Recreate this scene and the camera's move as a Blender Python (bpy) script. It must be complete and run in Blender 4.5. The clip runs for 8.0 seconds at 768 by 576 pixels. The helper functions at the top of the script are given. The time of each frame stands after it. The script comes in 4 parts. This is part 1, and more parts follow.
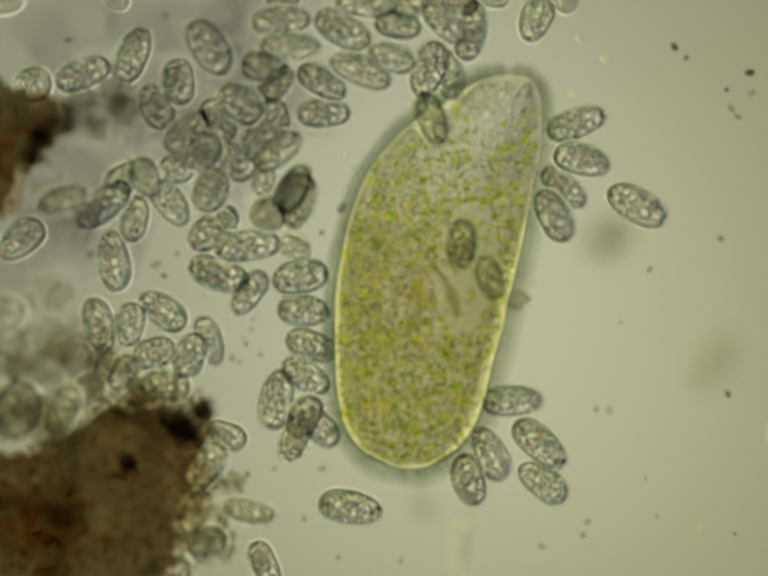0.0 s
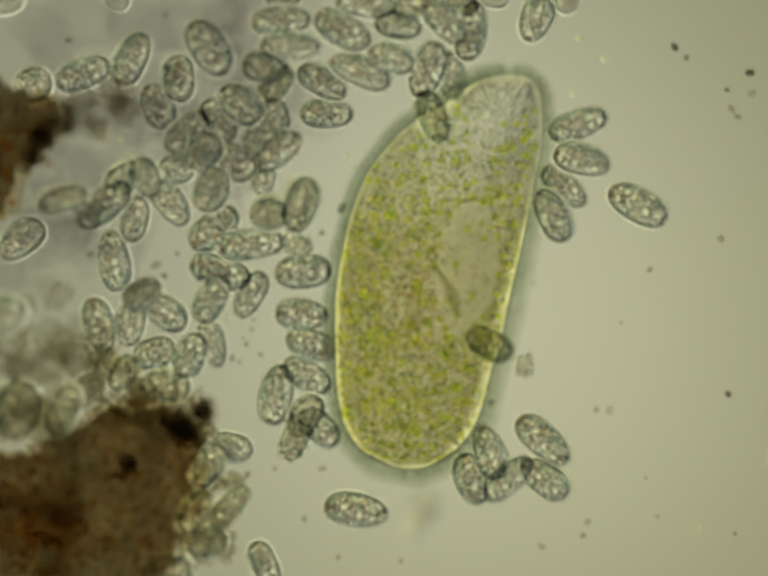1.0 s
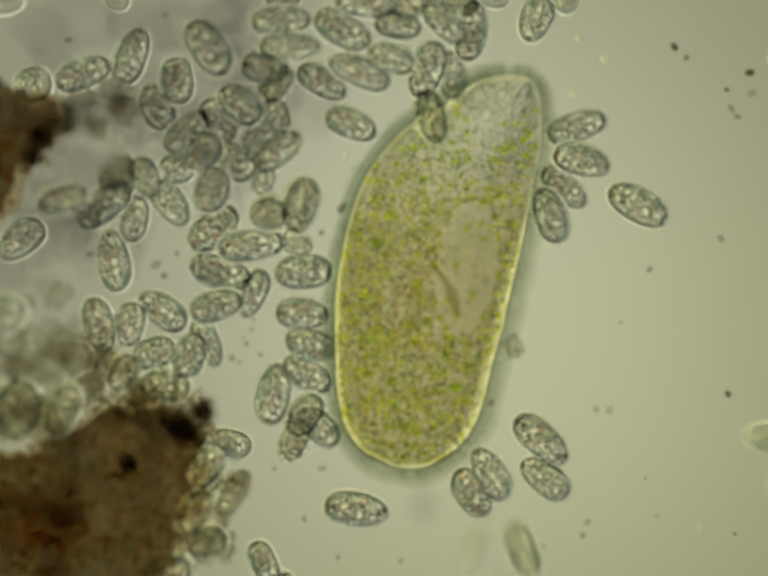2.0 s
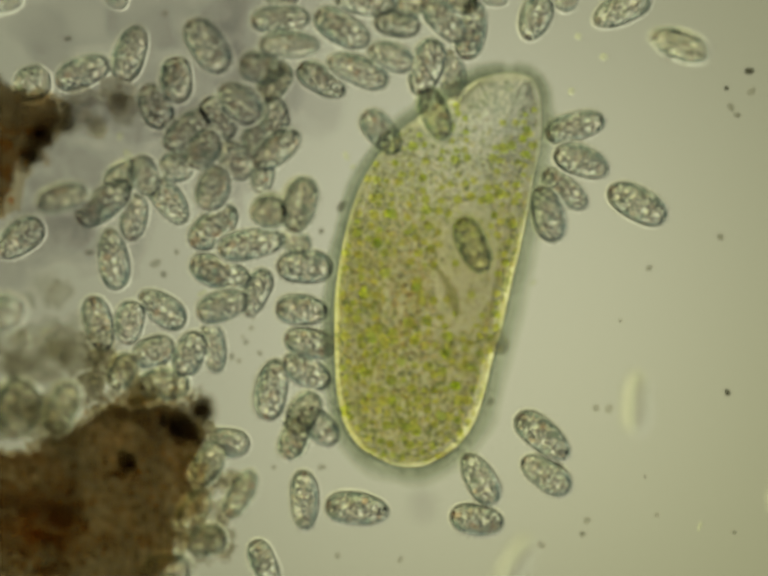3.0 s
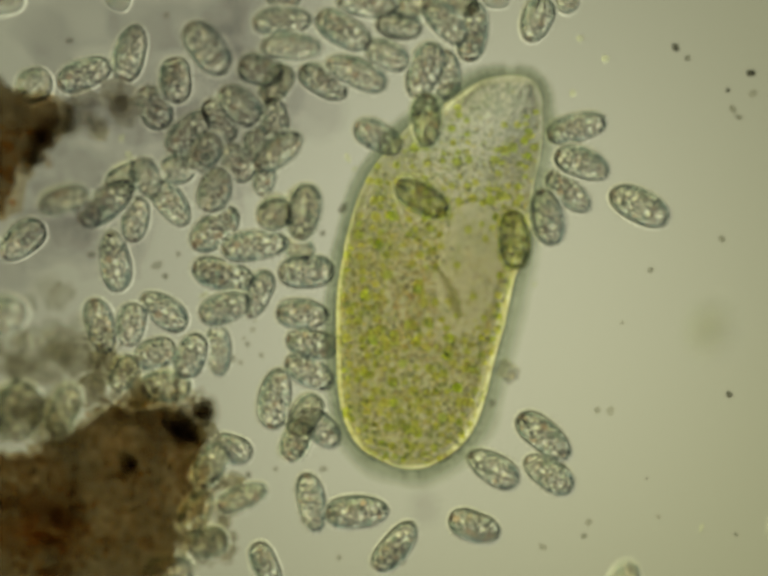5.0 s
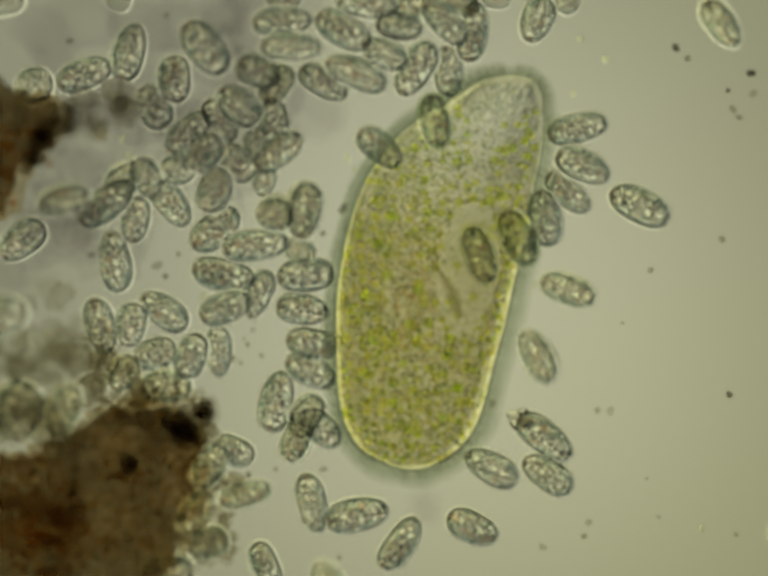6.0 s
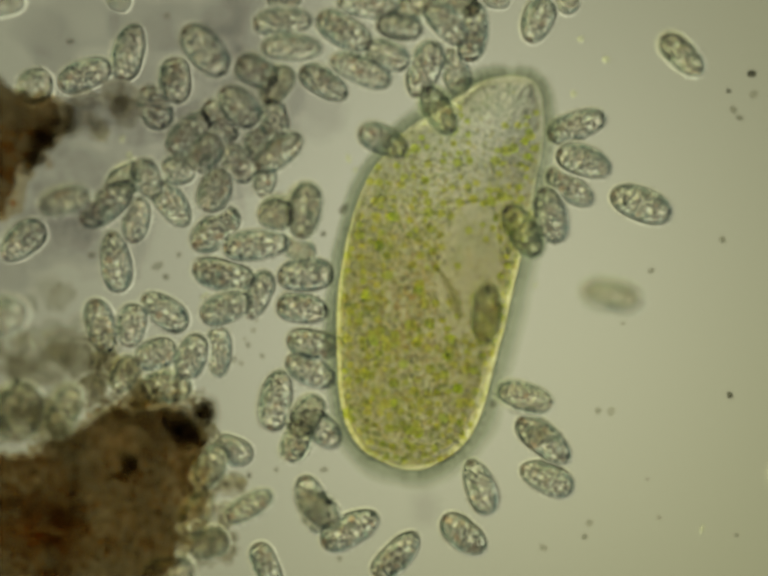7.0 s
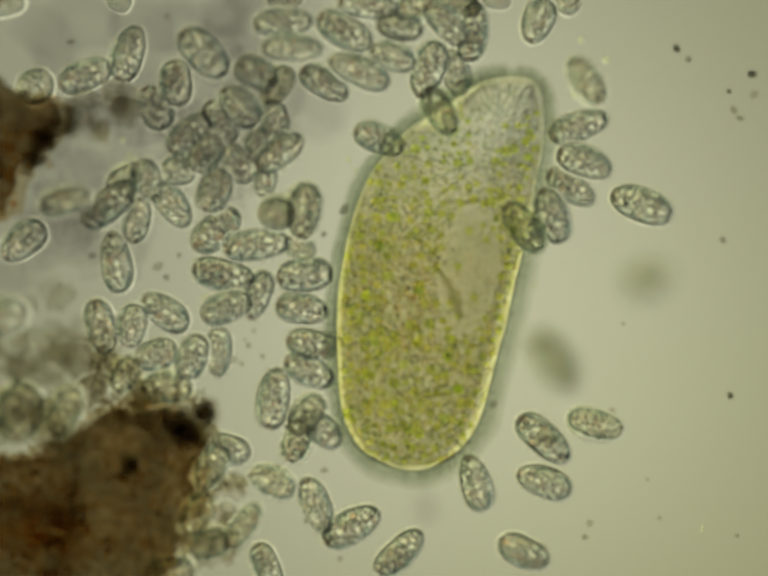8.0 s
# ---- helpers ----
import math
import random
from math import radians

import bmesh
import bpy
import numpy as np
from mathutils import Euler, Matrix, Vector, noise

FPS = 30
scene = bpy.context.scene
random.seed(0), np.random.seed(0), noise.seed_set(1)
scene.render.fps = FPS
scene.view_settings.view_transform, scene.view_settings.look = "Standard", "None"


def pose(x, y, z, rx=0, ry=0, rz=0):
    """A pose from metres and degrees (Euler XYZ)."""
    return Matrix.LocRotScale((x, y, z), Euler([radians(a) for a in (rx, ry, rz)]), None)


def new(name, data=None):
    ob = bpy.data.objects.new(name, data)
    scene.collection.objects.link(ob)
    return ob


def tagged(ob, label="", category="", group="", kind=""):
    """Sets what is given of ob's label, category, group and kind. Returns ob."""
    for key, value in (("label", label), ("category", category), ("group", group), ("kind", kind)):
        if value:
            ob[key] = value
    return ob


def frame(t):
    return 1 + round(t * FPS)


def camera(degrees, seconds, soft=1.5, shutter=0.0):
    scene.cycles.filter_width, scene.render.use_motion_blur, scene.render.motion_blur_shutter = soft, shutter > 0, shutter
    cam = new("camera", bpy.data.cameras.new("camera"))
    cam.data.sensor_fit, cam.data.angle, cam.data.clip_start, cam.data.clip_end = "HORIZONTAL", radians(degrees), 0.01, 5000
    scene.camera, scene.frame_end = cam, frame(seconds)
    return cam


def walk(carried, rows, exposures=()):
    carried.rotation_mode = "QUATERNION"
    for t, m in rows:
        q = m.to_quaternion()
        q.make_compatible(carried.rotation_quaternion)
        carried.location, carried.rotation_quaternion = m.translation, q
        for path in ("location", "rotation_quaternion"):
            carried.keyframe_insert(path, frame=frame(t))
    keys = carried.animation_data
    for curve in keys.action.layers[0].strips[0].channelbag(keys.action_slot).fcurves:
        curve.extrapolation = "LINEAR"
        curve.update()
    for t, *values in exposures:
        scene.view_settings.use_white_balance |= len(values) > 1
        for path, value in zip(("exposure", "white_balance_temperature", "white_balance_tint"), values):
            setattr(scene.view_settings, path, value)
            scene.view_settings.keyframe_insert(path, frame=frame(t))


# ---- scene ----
# One unit of the plan is a millimetre of the enlarged world: 1 m here stands for about 160 micrometres under the microscope.
S = 0.001
RISE = 7.0         # eye above the plane of focus
FOCUS = 0.048       # height of the plane of focus over the slide

cam = camera(2 * math.degrees(math.atan(0.784 / RISE)), 8.0, soft=4.7, shutter=0.9)
cam.data.dof.use_dof = True
cam.data.dof.focus_distance = RISE
cam.data.dof.aperture_fstop = 0.32
# the stage creeps a little under the objective: seconds, millimetres to the side and down
SWAY = [(0, 0, 0), (0.5, 0.7, 0.8), (1.0, 0.3, 0.2), (1.5, 0.3, 1.0), (3.0, -1.0, -3.0), (3.5, 0.6, -2.5), (4.0, 1.0, -0.8),
        (4.5, 2.0, 0.6), (6.0, 2.5, 1.4), (6.5, 3.8, 2.2), (7.0, 3.6, 2.4), (7.5, 3.2, 1.8), (8.0, 4.4, 3.2)]
walk(cam, [(t, pose(-dx * S, dy * S, FOCUS + RISE)) for t, dx, dy in SWAY], exposures=[(0, 0.04), (4.7, 0.03), (5.9, -0.06), (7.1, -0.06), (7.5, 0.06), (8, 0.07)])


def sway(t):
    return (float(np.interp(t, [r[0] for r in SWAY], [r[1] for r in SWAY])),
            float(np.interp(t, [r[0] for r in SWAY], [r[2] for r in SWAY])))


def plan(x, y, z=FOCUS):
    """A place at height z from its millimetres across and down the field."""
    k = (RISE - (z - FOCUS)) / RISE * S
    return Vector(((x - 784) * k, (588 - y) * k, z))


# ---- world and lamp ----
# The microscope's condenser sends a cone of light up through the slide: an even field straight below. A brighter ring
# is added round it to light the cells' halos and vacuoles, and the dark beyond the cone is lifted to soften outlines.
world = bpy.data.worlds.new("condenser_light")
scene.world = world
world.use_nodes = True


def condenser_light():
    nt = world.node_tree
    bg = nt.nodes["Background"]
    tc = nt.nodes.new("ShaderNodeTexCoord")
    sep = nt.nodes.new("ShaderNodeSeparateXYZ")
    nt.links.new(tc.outputs["Generated"], sep.inputs[0])
    down = nt.nodes.new("ShaderNodeMath")
    down.operation = "MULTIPLY"
    down.inputs[1].default_value = -1.0
    nt.links.new(sep.outputs["Z"], down.inputs[0])
    angle = nt.nodes.new("ShaderNodeMath")
    angle.operation = "ARCCOSINE"
    nt.links.new(down.outputs[0], angle.inputs[0])
    share = nt.nodes.new("ShaderNodeMath")
    share.operation = "DIVIDE"
    share.inputs[1].default_value = radians(36)
    nt.links.new(angle.outputs[0], share.inputs[0])
    r = nt.nodes.new("ShaderNodeValToRGB")
    e = r.color_ramp.elements
    e[0].position, e[0].color = 0.0, (*FIELD, 1)
    e[1].position, e[1].color = 1.0, (0.150, 0.165, 0.132, 1)
    for deg, k in ((10.5, 1.0), (12.5, RING / DIM), (22.0, RING / DIM), (26.0, 0.6 / DIM)):
        e.new(deg / 36).color = (FIELD[0] * k, FIELD[1] * k, FIELD[2] * k, 1)
    nt.links.new(share.outputs[0], r.inputs["Fac"])
    uneven = nt.nodes.new("ShaderNodeTexNoise")
    uneven.inputs["Scale"].default_value = 6.4
    uneven.inputs["Detail"].default_value = 1.0
    nt.links.new(tc.outputs["Generated"], uneven.inputs["Vector"])
    soft = nt.nodes.new("ShaderNodeMapRange")
    soft.inputs["To Min"].default_value, soft.inputs["To Max"].default_value = 0.86, 1.12
    nt.links.new(uneven.outputs["Fac"], soft.inputs["Value"])
    # the field's dimming is painted into the light by direction, brightest at a point off the axis
    off = nt.nodes.new("ShaderNodeVectorMath")
    off.operation = "DISTANCE"
    off.inputs[1].default_value = (0.022, -0.004, -1.0)
    nt.links.new(tc.outputs["Generated"], off.inputs[0])
    fall = nt.nodes.new("ShaderNodeMapRange")
    fall.interpolation_type = "SMOOTHSTEP"
    fall.inputs["From Min"].default_value, fall.inputs["From Max"].default_value = 0.02, 0.15
    nt.links.new(off.outputs["Value"], fall.inputs["Value"])
    tone = nt.nodes.new("ShaderNodeValToRGB")
    tone.color_ramp.elements[0].color = (1.0, 0.995, 0.965, 1)
    tone.color_ramp.elements[1].color = (DIM, DIM, DIM * 0.88, 1)
    nt.links.new(fall.outputs["Result"], tone.inputs["Fac"])
    both = nt.nodes.new("ShaderNodeMix")
    both.data_type, both.blend_type = "RGBA", "MULTIPLY"
    both.inputs["Factor"].default_value = 1
    nt.links.new(r.outputs["Color"], both.inputs["A"])
    nt.links.new(tone.outputs["Color"], both.inputs["B"])
    # a tint is laid over the light by direction: bluer towards one corner, yellower towards the other
    slant = nt.nodes.new("ShaderNodeVectorMath")
    slant.operation = "DOT_PRODUCT"
    slant.inputs[1].default_value = (-0.7, 0.7, 0.0)
    nt.links.new(tc.outputs["Generated"], slant.inputs[0])
    way = nt.nodes.new("ShaderNodeMapRange")
    way.inputs["From Min"].default_value, way.inputs["From Max"].default_value = -0.12, 0.12
    nt.links.new(slant.outputs["Value"], way.inputs["Value"])
    tinge = nt.nodes.new("ShaderNodeValToRGB")
    tinge.color_ramp.elements[0].color = (1.0, 0.995, 0.83, 1)
    tinge.color_ramp.elements[1].color = (0.985, 0.985, 1.0, 1)
    nt.links.new(way.outputs["Result"], tinge.inputs["Fac"])
    nt.links.new(multiply(nt, both.outputs["Result"], tinge.outputs["Color"]), bg.inputs["Color"])
    nt.links.new(soft.outputs["Result"], bg.inputs["Strength"])


scene.cycles.max_bounces = 40
scene.cycles.transmission_bounces = 40
scene.cycles.transparent_max_bounces = 96


# ---- materials ----
def mat(name):
    m = bpy.data.materials.new(name)
    m.use_nodes = True
    nt = m.node_tree
    nt.nodes.clear()
    out = nt.nodes.new("ShaderNodeOutputMaterial")
    return m, nt, out


def noise_tex(nt, scale, detail=3.0, rough=0.55, coords="Object", distort=0.0):
    tc = nt.nodes.new("ShaderNodeTexCoord")
    n = nt.nodes.new("ShaderNodeTexNoise")
    n.inputs["Scale"].default_value = scale
    n.inputs["Detail"].default_value = detail
    n.inputs["Roughness"].default_value = rough
    n.inputs["Distortion"].default_value = distort
    nt.links.new(tc.outputs[coords], n.inputs["Vector"])
    return n.outputs["Fac"]


def ramp(nt, fac, stops):
    r = nt.nodes.new("ShaderNodeValToRGB")
    e = r.color_ramp.elements
    e[0].position, e[0].color = stops[0][0], (*stops[0][1], 1)
    e[1].position, e[1].color = stops[-1][0], (*stops[-1][1], 1)
    for p, c in stops[1:-1]:
        k = e.new(p)
        k.color = (*c, 1)
    nt.links.new(fac, r.inputs["Fac"])
    return r.outputs["Color"]


def multiply(nt, a, b):
    m = nt.nodes.new("ShaderNodeMix")
    m.data_type, m.blend_type = "RGBA", "MULTIPLY"
    m.inputs["Factor"].default_value = 1
    nt.links.new(a, m.inputs["A"])
    nt.links.new(b, m.inputs["B"])
    return m.outputs["Result"]


def own_tint(nt, dark, light):
    """A tint that differs from thing to thing."""
    info = nt.nodes.new("ShaderNodeObjectInfo")
    return ramp(nt, info.outputs["Random"], [(0, dark), (1, light)])


def clear(name, colour, ior=None, rough=0.0):
    """See-through matter: a stain on light that passes (no ior) or a refracting jelly."""
    m, nt, out = mat(name)
    b = nt.nodes.new("ShaderNodeBsdfTransparent" if ior is None else "ShaderNodeBsdfRefraction")
    if ior is not None:
        b.inputs["IOR"].default_value = ior
        b.inputs["Roughness"].default_value = rough
    if callable(colour):
        nt.links.new(colour(nt), b.inputs["Color"])
    else:
        b.inputs["Color"].default_value = (*colour, 1)
    nt.links.new(b.outputs[0], out.inputs["Surface"])
    return m


FIELD, RING, DIM = (0.502, 0.500, 0.376), 1.85, 0.58
condenser_light()
M_SLIDE = clear("slide_glass", (0.985, 0.99, 0.985))
M_WATER = clear("pond_water", (0.998, 0.999, 0.997))
M_SKIN = clear("cell_skin", lambda nt: multiply(nt, own_tint(nt, (0.875, 0.873, 0.874), (0.93, 0.922, 0.92)),
               ramp(nt, noise_tex(nt, 60, 3), [(0.3, (0.94, 0.95, 0.96)), (0.7, (1, 1, 1))])), 1.12)
M_PALE = clear("pale_cell_skin", lambda nt: ramp(nt, noise_tex(nt, 50, 3), [(0.3, (0.90, 0.90, 0.86)), (0.7, (0.99, 0.98, 0.96))]), 1.07)
M_DEEP = clear("dark_cell_skin", lambda nt: ramp(nt, noise_tex(nt, 40, 3), [(0.3, (0.76, 0.755, 0.72)), (0.7, (0.86, 0.85, 0.815))]), 1.07)
M_OLIVE = clear("olive_cell_skin", lambda nt: ramp(nt, noise_tex(nt, 40, 3), [(0.3, (0.90, 0.91, 0.87)), (0.7, (0.955, 0.96, 0.925))]), 1.06)
M_PLASM = clear("cell_grains", lambda nt: ramp(nt, noise_tex(nt, 45, 2), [(0.34, (0.78, 0.815, 0.805)), (0.52, (0.865, 0.86, 0.845)), (0.70, (0.925, 0.88, 0.85))]))
M_RIM = clear("cell_rim_grains", lambda nt: ramp(nt, noise_tex(nt, 40, 2), [(0.35, (0.76, 0.815, 0.815)), (0.65, (0.885, 0.90, 0.892))]))
M_VAC = clear("vacuole", lambda nt: own_tint(nt, (0.985, 1, 0.98), (1, 0.975, 0.945)), 0.885)
M_FOOD = clear("food_vacuole", lambda nt: own_tint(nt, (0.80, 0.86, 0.82), (0.93, 0.84, 0.76)), 0.96)
def along(nt, behind, front):
    """A tint that changes from the hind to the front end."""
    tc = nt.nodes.new("ShaderNodeTexCoord")
    sep = nt.nodes.new("ShaderNodeSeparateXYZ")
    nt.links.new(tc.outputs["Object"], sep.inputs[0])
    at = nt.nodes.new("ShaderNodeMapRange")
    at.inputs["From Min"].default_value, at.inputs["From Max"].default_value = 0.03, 0.29
    nt.links.new(sep.outputs["Y"], at.inputs["Value"])
    return ramp(nt, at.outputs["Result"], [(0, behind), (1, front)])


def body_tint(nt):
    """Yellow behind, paler towards the front end, with coarse mottling and fine grain."""
    pigment = along(nt, (0.957, 0.948, 0.885), (1, 1, 0.99))
    coarse = ramp(nt, noise_tex(nt, 26, 4, 0.6), [(0.36, (0.935, 0.95, 0.915)), (0.5, (0.99, 0.99, 0.96)), (0.64, (1, 0.995, 0.98))])
    fine = ramp(nt, noise_tex(nt, 150, 3, 0.7), [(0.37, (0.93, 0.93, 0.925)), (0.5, (0.985, 0.98, 0.975)), (0.63, (1, 1, 0.995))])
    return multiply(nt, multiply(nt, pigment, coarse), fine)


M_BODY = clear("green_cell_plasm", body_tint, 1.145)
M_ENDO = clear("inner_plasm", lambda nt: multiply(nt, along(nt, (0.98, 0.973, 0.95), (1, 1, 1)), ramp(nt, noise_tex(nt, 22, 3), [(0.35, (0.982, 0.988, 0.98)), (0.6, (1, 1, 1))])))
M_COAT = clear("ciliary_coat", lambda nt: ramp(nt, noise_tex(nt, 14, 3), [(0.3, (0.955, 0.961, 0.948)), (0.7, (0.978, 0.982, 0.973))]))
M_ALGA = clear("green_alga", lambda nt: own_tint(nt, (0.91, 0.965, 0.55), (1.0, 1.0, 0.64)), 1.04)
M_ALGA_OLD = clear("swollen_alga", lambda nt: own_tint(nt, (0.86, 0.95, 0.62), (0.95, 0.98, 0.62)), 1.085)
M_ALGAE = clear("green_algae", lambda nt: ramp(nt, noise_tex(nt, 45, 2), [(0.34, (0.80, 0.845, 0.70)), (0.46, (0.965, 0.985, 0.76)), (0.54, (0.96, 0.93, 0.82)), (0.66, (1, 0.995, 0.88))]), 1.025)
M_TAN = clear("tan_grains", lambda nt: ramp(nt, noise_tex(nt, 90, 1), [(0.35, (0.83, 0.84, 0.82)), (0.65, (0.985, 0.955, 0.925))]), 1.03)
M_DROP = clear("dark_droplet", (0.74, 0.77, 0.74), 1.10)
M_GRAIN = clear("olive_grain", (0.79, 0.815, 0.76))
M_AMBER = clear("amber_grain", lambda nt: ramp(nt, noise_tex(nt, 60, 1), [(0.4, (0.96, 0.905, 0.84)), (0.6, (1, 0.975, 0.93))]), 1.05)
M_HAIR = clear("cilium", (0.92, 0.925, 0.91))
M_GROOVE = clear("groove_membrane", lambda nt: ramp(nt, noise_tex(nt, 20, 2), [(0.3, (0.97, 0.972, 0.945)), (0.7, (0.99, 0.988, 0.965))]))
M_FOLD = clear("groove_fold", (0.925, 0.925, 0.87))
M_BROWN = clear("brown_detritus", lambda nt: multiply(nt,
                ramp(nt, noise_tex(nt, 8, 6, 0.70), [(0.36, (0.465, 0.435, 0.38)), (0.47, (0.64, 0.595, 0.515)), (0.56, (0.685, 0.625, 0.525)), (0.66, (0.765, 0.645, 0.485))]),
                ramp(nt, noise_tex(nt, 90, 5, 0.75), [(0.38, (0.78, 0.77, 0.74)), (0.60, (1, 1, 1))])))
M_THIN = clear("thin_brown_detritus", lambda nt: ramp(nt, noise_tex(nt, 20, 5, 0.7), [(0.35, (0.83, 0.785, 0.69)), (0.65, (0.93, 0.89, 0.79))]))
M_MURK = clear("murky_slime", lambda nt: ramp(nt, noise_tex(nt, 16, 5, 0.7), [(0.3, (0.865, 0.858, 0.825)), (0.7, (0.955, 0.95, 0.928))]))
M_GREY = clear("grey_slime", lambda nt: multiply(nt,
               ramp(nt, noise_tex(nt, 12, 5, 0.65), [(0.3, (0.88, 0.87, 0.83)), (0.7, (0.975, 0.967, 0.945))]),
               ramp(nt, noise_tex(nt, 70, 3, 0.7), [(0.3, (0.90, 0.895, 0.875)), (0.65, (1, 1, 1))])), 1.02)
M_BLACK = clear("dark_detritus", lambda nt: ramp(nt, noise_tex(nt, 25, 4), [(0.3, (0.69, 0.68, 0.645)), (0.7, (0.81, 0.795, 0.755))]))
# weakly refracting jelly for the bright halo put round each small cell
M_HALO = clear("halo_shell", (0.995, 0.995, 0.99), 1.035)
M_CRUMB = clear("brown_crumbs", lambda nt: ramp(nt, noise_tex(nt, 22, 5, 0.7), [(0.32, (0.85, 0.82, 0.77)), (0.5, (0.925, 0.885, 0.82)), (0.66, (0.985, 0.90, 0.78))]))
M_CORTEX = clear("cell_cortex", lambda nt: multiply(nt, along(nt, (0.98, 0.972, 0.885), (0.99, 0.99, 0.975)), ramp(nt, noise_tex(nt, 40, 2), [(0.35, (0.93, 0.935, 0.89)), (0.65, (1, 1, 1))])))
M_LINE = clear("cilia_roots", lambda nt: ramp(nt, noise_tex(nt, 30, 3), [(0.3, (0.85, 0.875, 0.85)), (0.7, (0.93, 0.94, 0.925))]))
M_RUST = clear("rust_crumbs", lambda nt: ramp(nt, noise_tex(nt, 30, 4), [(0.35, (0.86, 0.68, 0.44)), (0.65, (0.97, 0.82, 0.58))]))
M_HAZE = clear("thin_haze", lambda nt: ramp(nt, noise_tex(nt, 14, 4), [(0.3, (0.93, 0.928, 0.932)), (0.7, (0.975, 0.973, 0.975))]))
M_ROD = clear("fine_rod", (0.905, 0.91, 0.905))
M_CLEAR = clear("glassy_cell_skin", (0.955, 0.957, 0.945), 1.07)
M_SPECK = clear("speck", lambda nt: own_tint(nt, (0.70, 0.70, 0.66), (0.90, 0.895, 0.86)))
M_DIRT = clear("black_dirt", (0.42, 0.42, 0.38))
M_GLINT = clear("glassy_bit", (0.97, 0.98, 0.90), 1.12)


# ---- building helpers ----
def mesh_of(name, bm, material, smooth=True):
    me = bpy.data.meshes.new(name)
    for f in bm.faces:
        f.smooth = smooth
    bm.to_mesh(me)
    bm.free()
    me.materials.append(material)
    return me


def hung(name, me, parent=None, m=None, label=""):
    ob = new(name, me)
    if parent is not None:
        ob.parent = parent
    if m is not None:
        ob.matrix_basis = m
    return tagged(ob, label)


def part(name, bm, material, parent, label="", m=None):
    return hung(name, mesh_of(name, bm, material), parent, m, label)


def ball(bm, centre, radii, level=2, turn=0.0, rough=0.0, freq=20.0, seed=0.0):
    """A ball or lump added to bm."""
    made = bmesh.ops.create_icosphere(bm, subdivisions=level, radius=1.0)["verts"]
    c, s = math.cos(turn), math.sin(turn)
    for v in made:
        n = v.co.copy()
        k = 1.0
        if rough:
            k += rough * noise.fractal(n * 1.3 + Vector((seed, seed * 1.7, 0)), 1.0, 2.0, 4) * 1.4
        p = Vector((n.x * radii[0] * k, n.y * radii[1] * k, n.z * radii[2] * k))
        v.co = Vector((p.x * c - p.y * s, p.x * s + p.y * c, p.z)) + Vector(centre)
    return made


def ico_data(level):
    bm = bmesh.new()
    bmesh.ops.create_icosphere(bm, subdivisions=level, radius=1.0)
    v = np.array([p.co[:] for p in bm.verts])
    f = np.array([[q.index for q in p.verts] for p in bm.faces])
    bm.free()
    return v, f


ICO1, ICO2 = ico_data(1), ico_data(2)


def many_balls(name, centres, radii, material, ico=ICO1):
    """One mesh of many small balls."""
    v0, f0 = ico
    vs = np.concatenate([v0 * r + c for c, r in zip(np.array(centres), radii)])
    fs = np.concatenate([f0 + i * len(v0) for i in range(len(radii))])
    me = bpy.data.meshes.new(name)
    me.from_pydata(vs.tolist(), [], fs.tolist())
    me.polygons.foreach_set("use_smooth", [True] * len(me.polygons))
    me.materials.append(material)
    me.update()
    return me


# ---- slide ----
def slide():
    bm = bmesh.new()
    bmesh.ops.create_cube(bm, size=1.0)
    for v in bm.verts:
        v.co = Vector((v.co.x * 2.6, v.co.y * 2.1, v.co.z * 0.12 - 0.06))
    bmesh.ops.bevel(bm, geom=bm.edges[:], offset=0.008, segments=2, affect="EDGES")
    ob = hung("slide", mesh_of("slide", bm, M_SLIDE, False))
    tagged(ob, "clear glass microscope slide under the water film", "slide", kind="structure")



def water():
    bm = bmesh.new()
    bmesh.ops.create_cube(bm, size=1.0)
    for v in bm.verts:
        v.co = Vector((v.co.x * 2.5, v.co.y * 2.0, v.co.z * 1.4 + 0.704))
    bmesh.ops.bevel(bm, geom=bm.edges[:], offset=0.06, segments=3, affect="EDGES")
    tagged(hung("water", mesh_of("water", bm, M_WATER)), "clear pond water standing on the glass slide", "water", kind="structure")


slide()
water()

# ---- the small ciliates ----
KINDS = 9
LONG, WIDE = 118 * S, 62 * S


def profile(u, blunt):
    """Half width of a cell along its length, u from -1 to 1: oval, a little blunter at one end."""
    return (1 - abs(u) ** 2.6) ** 0.5 * (1 + blunt * u)


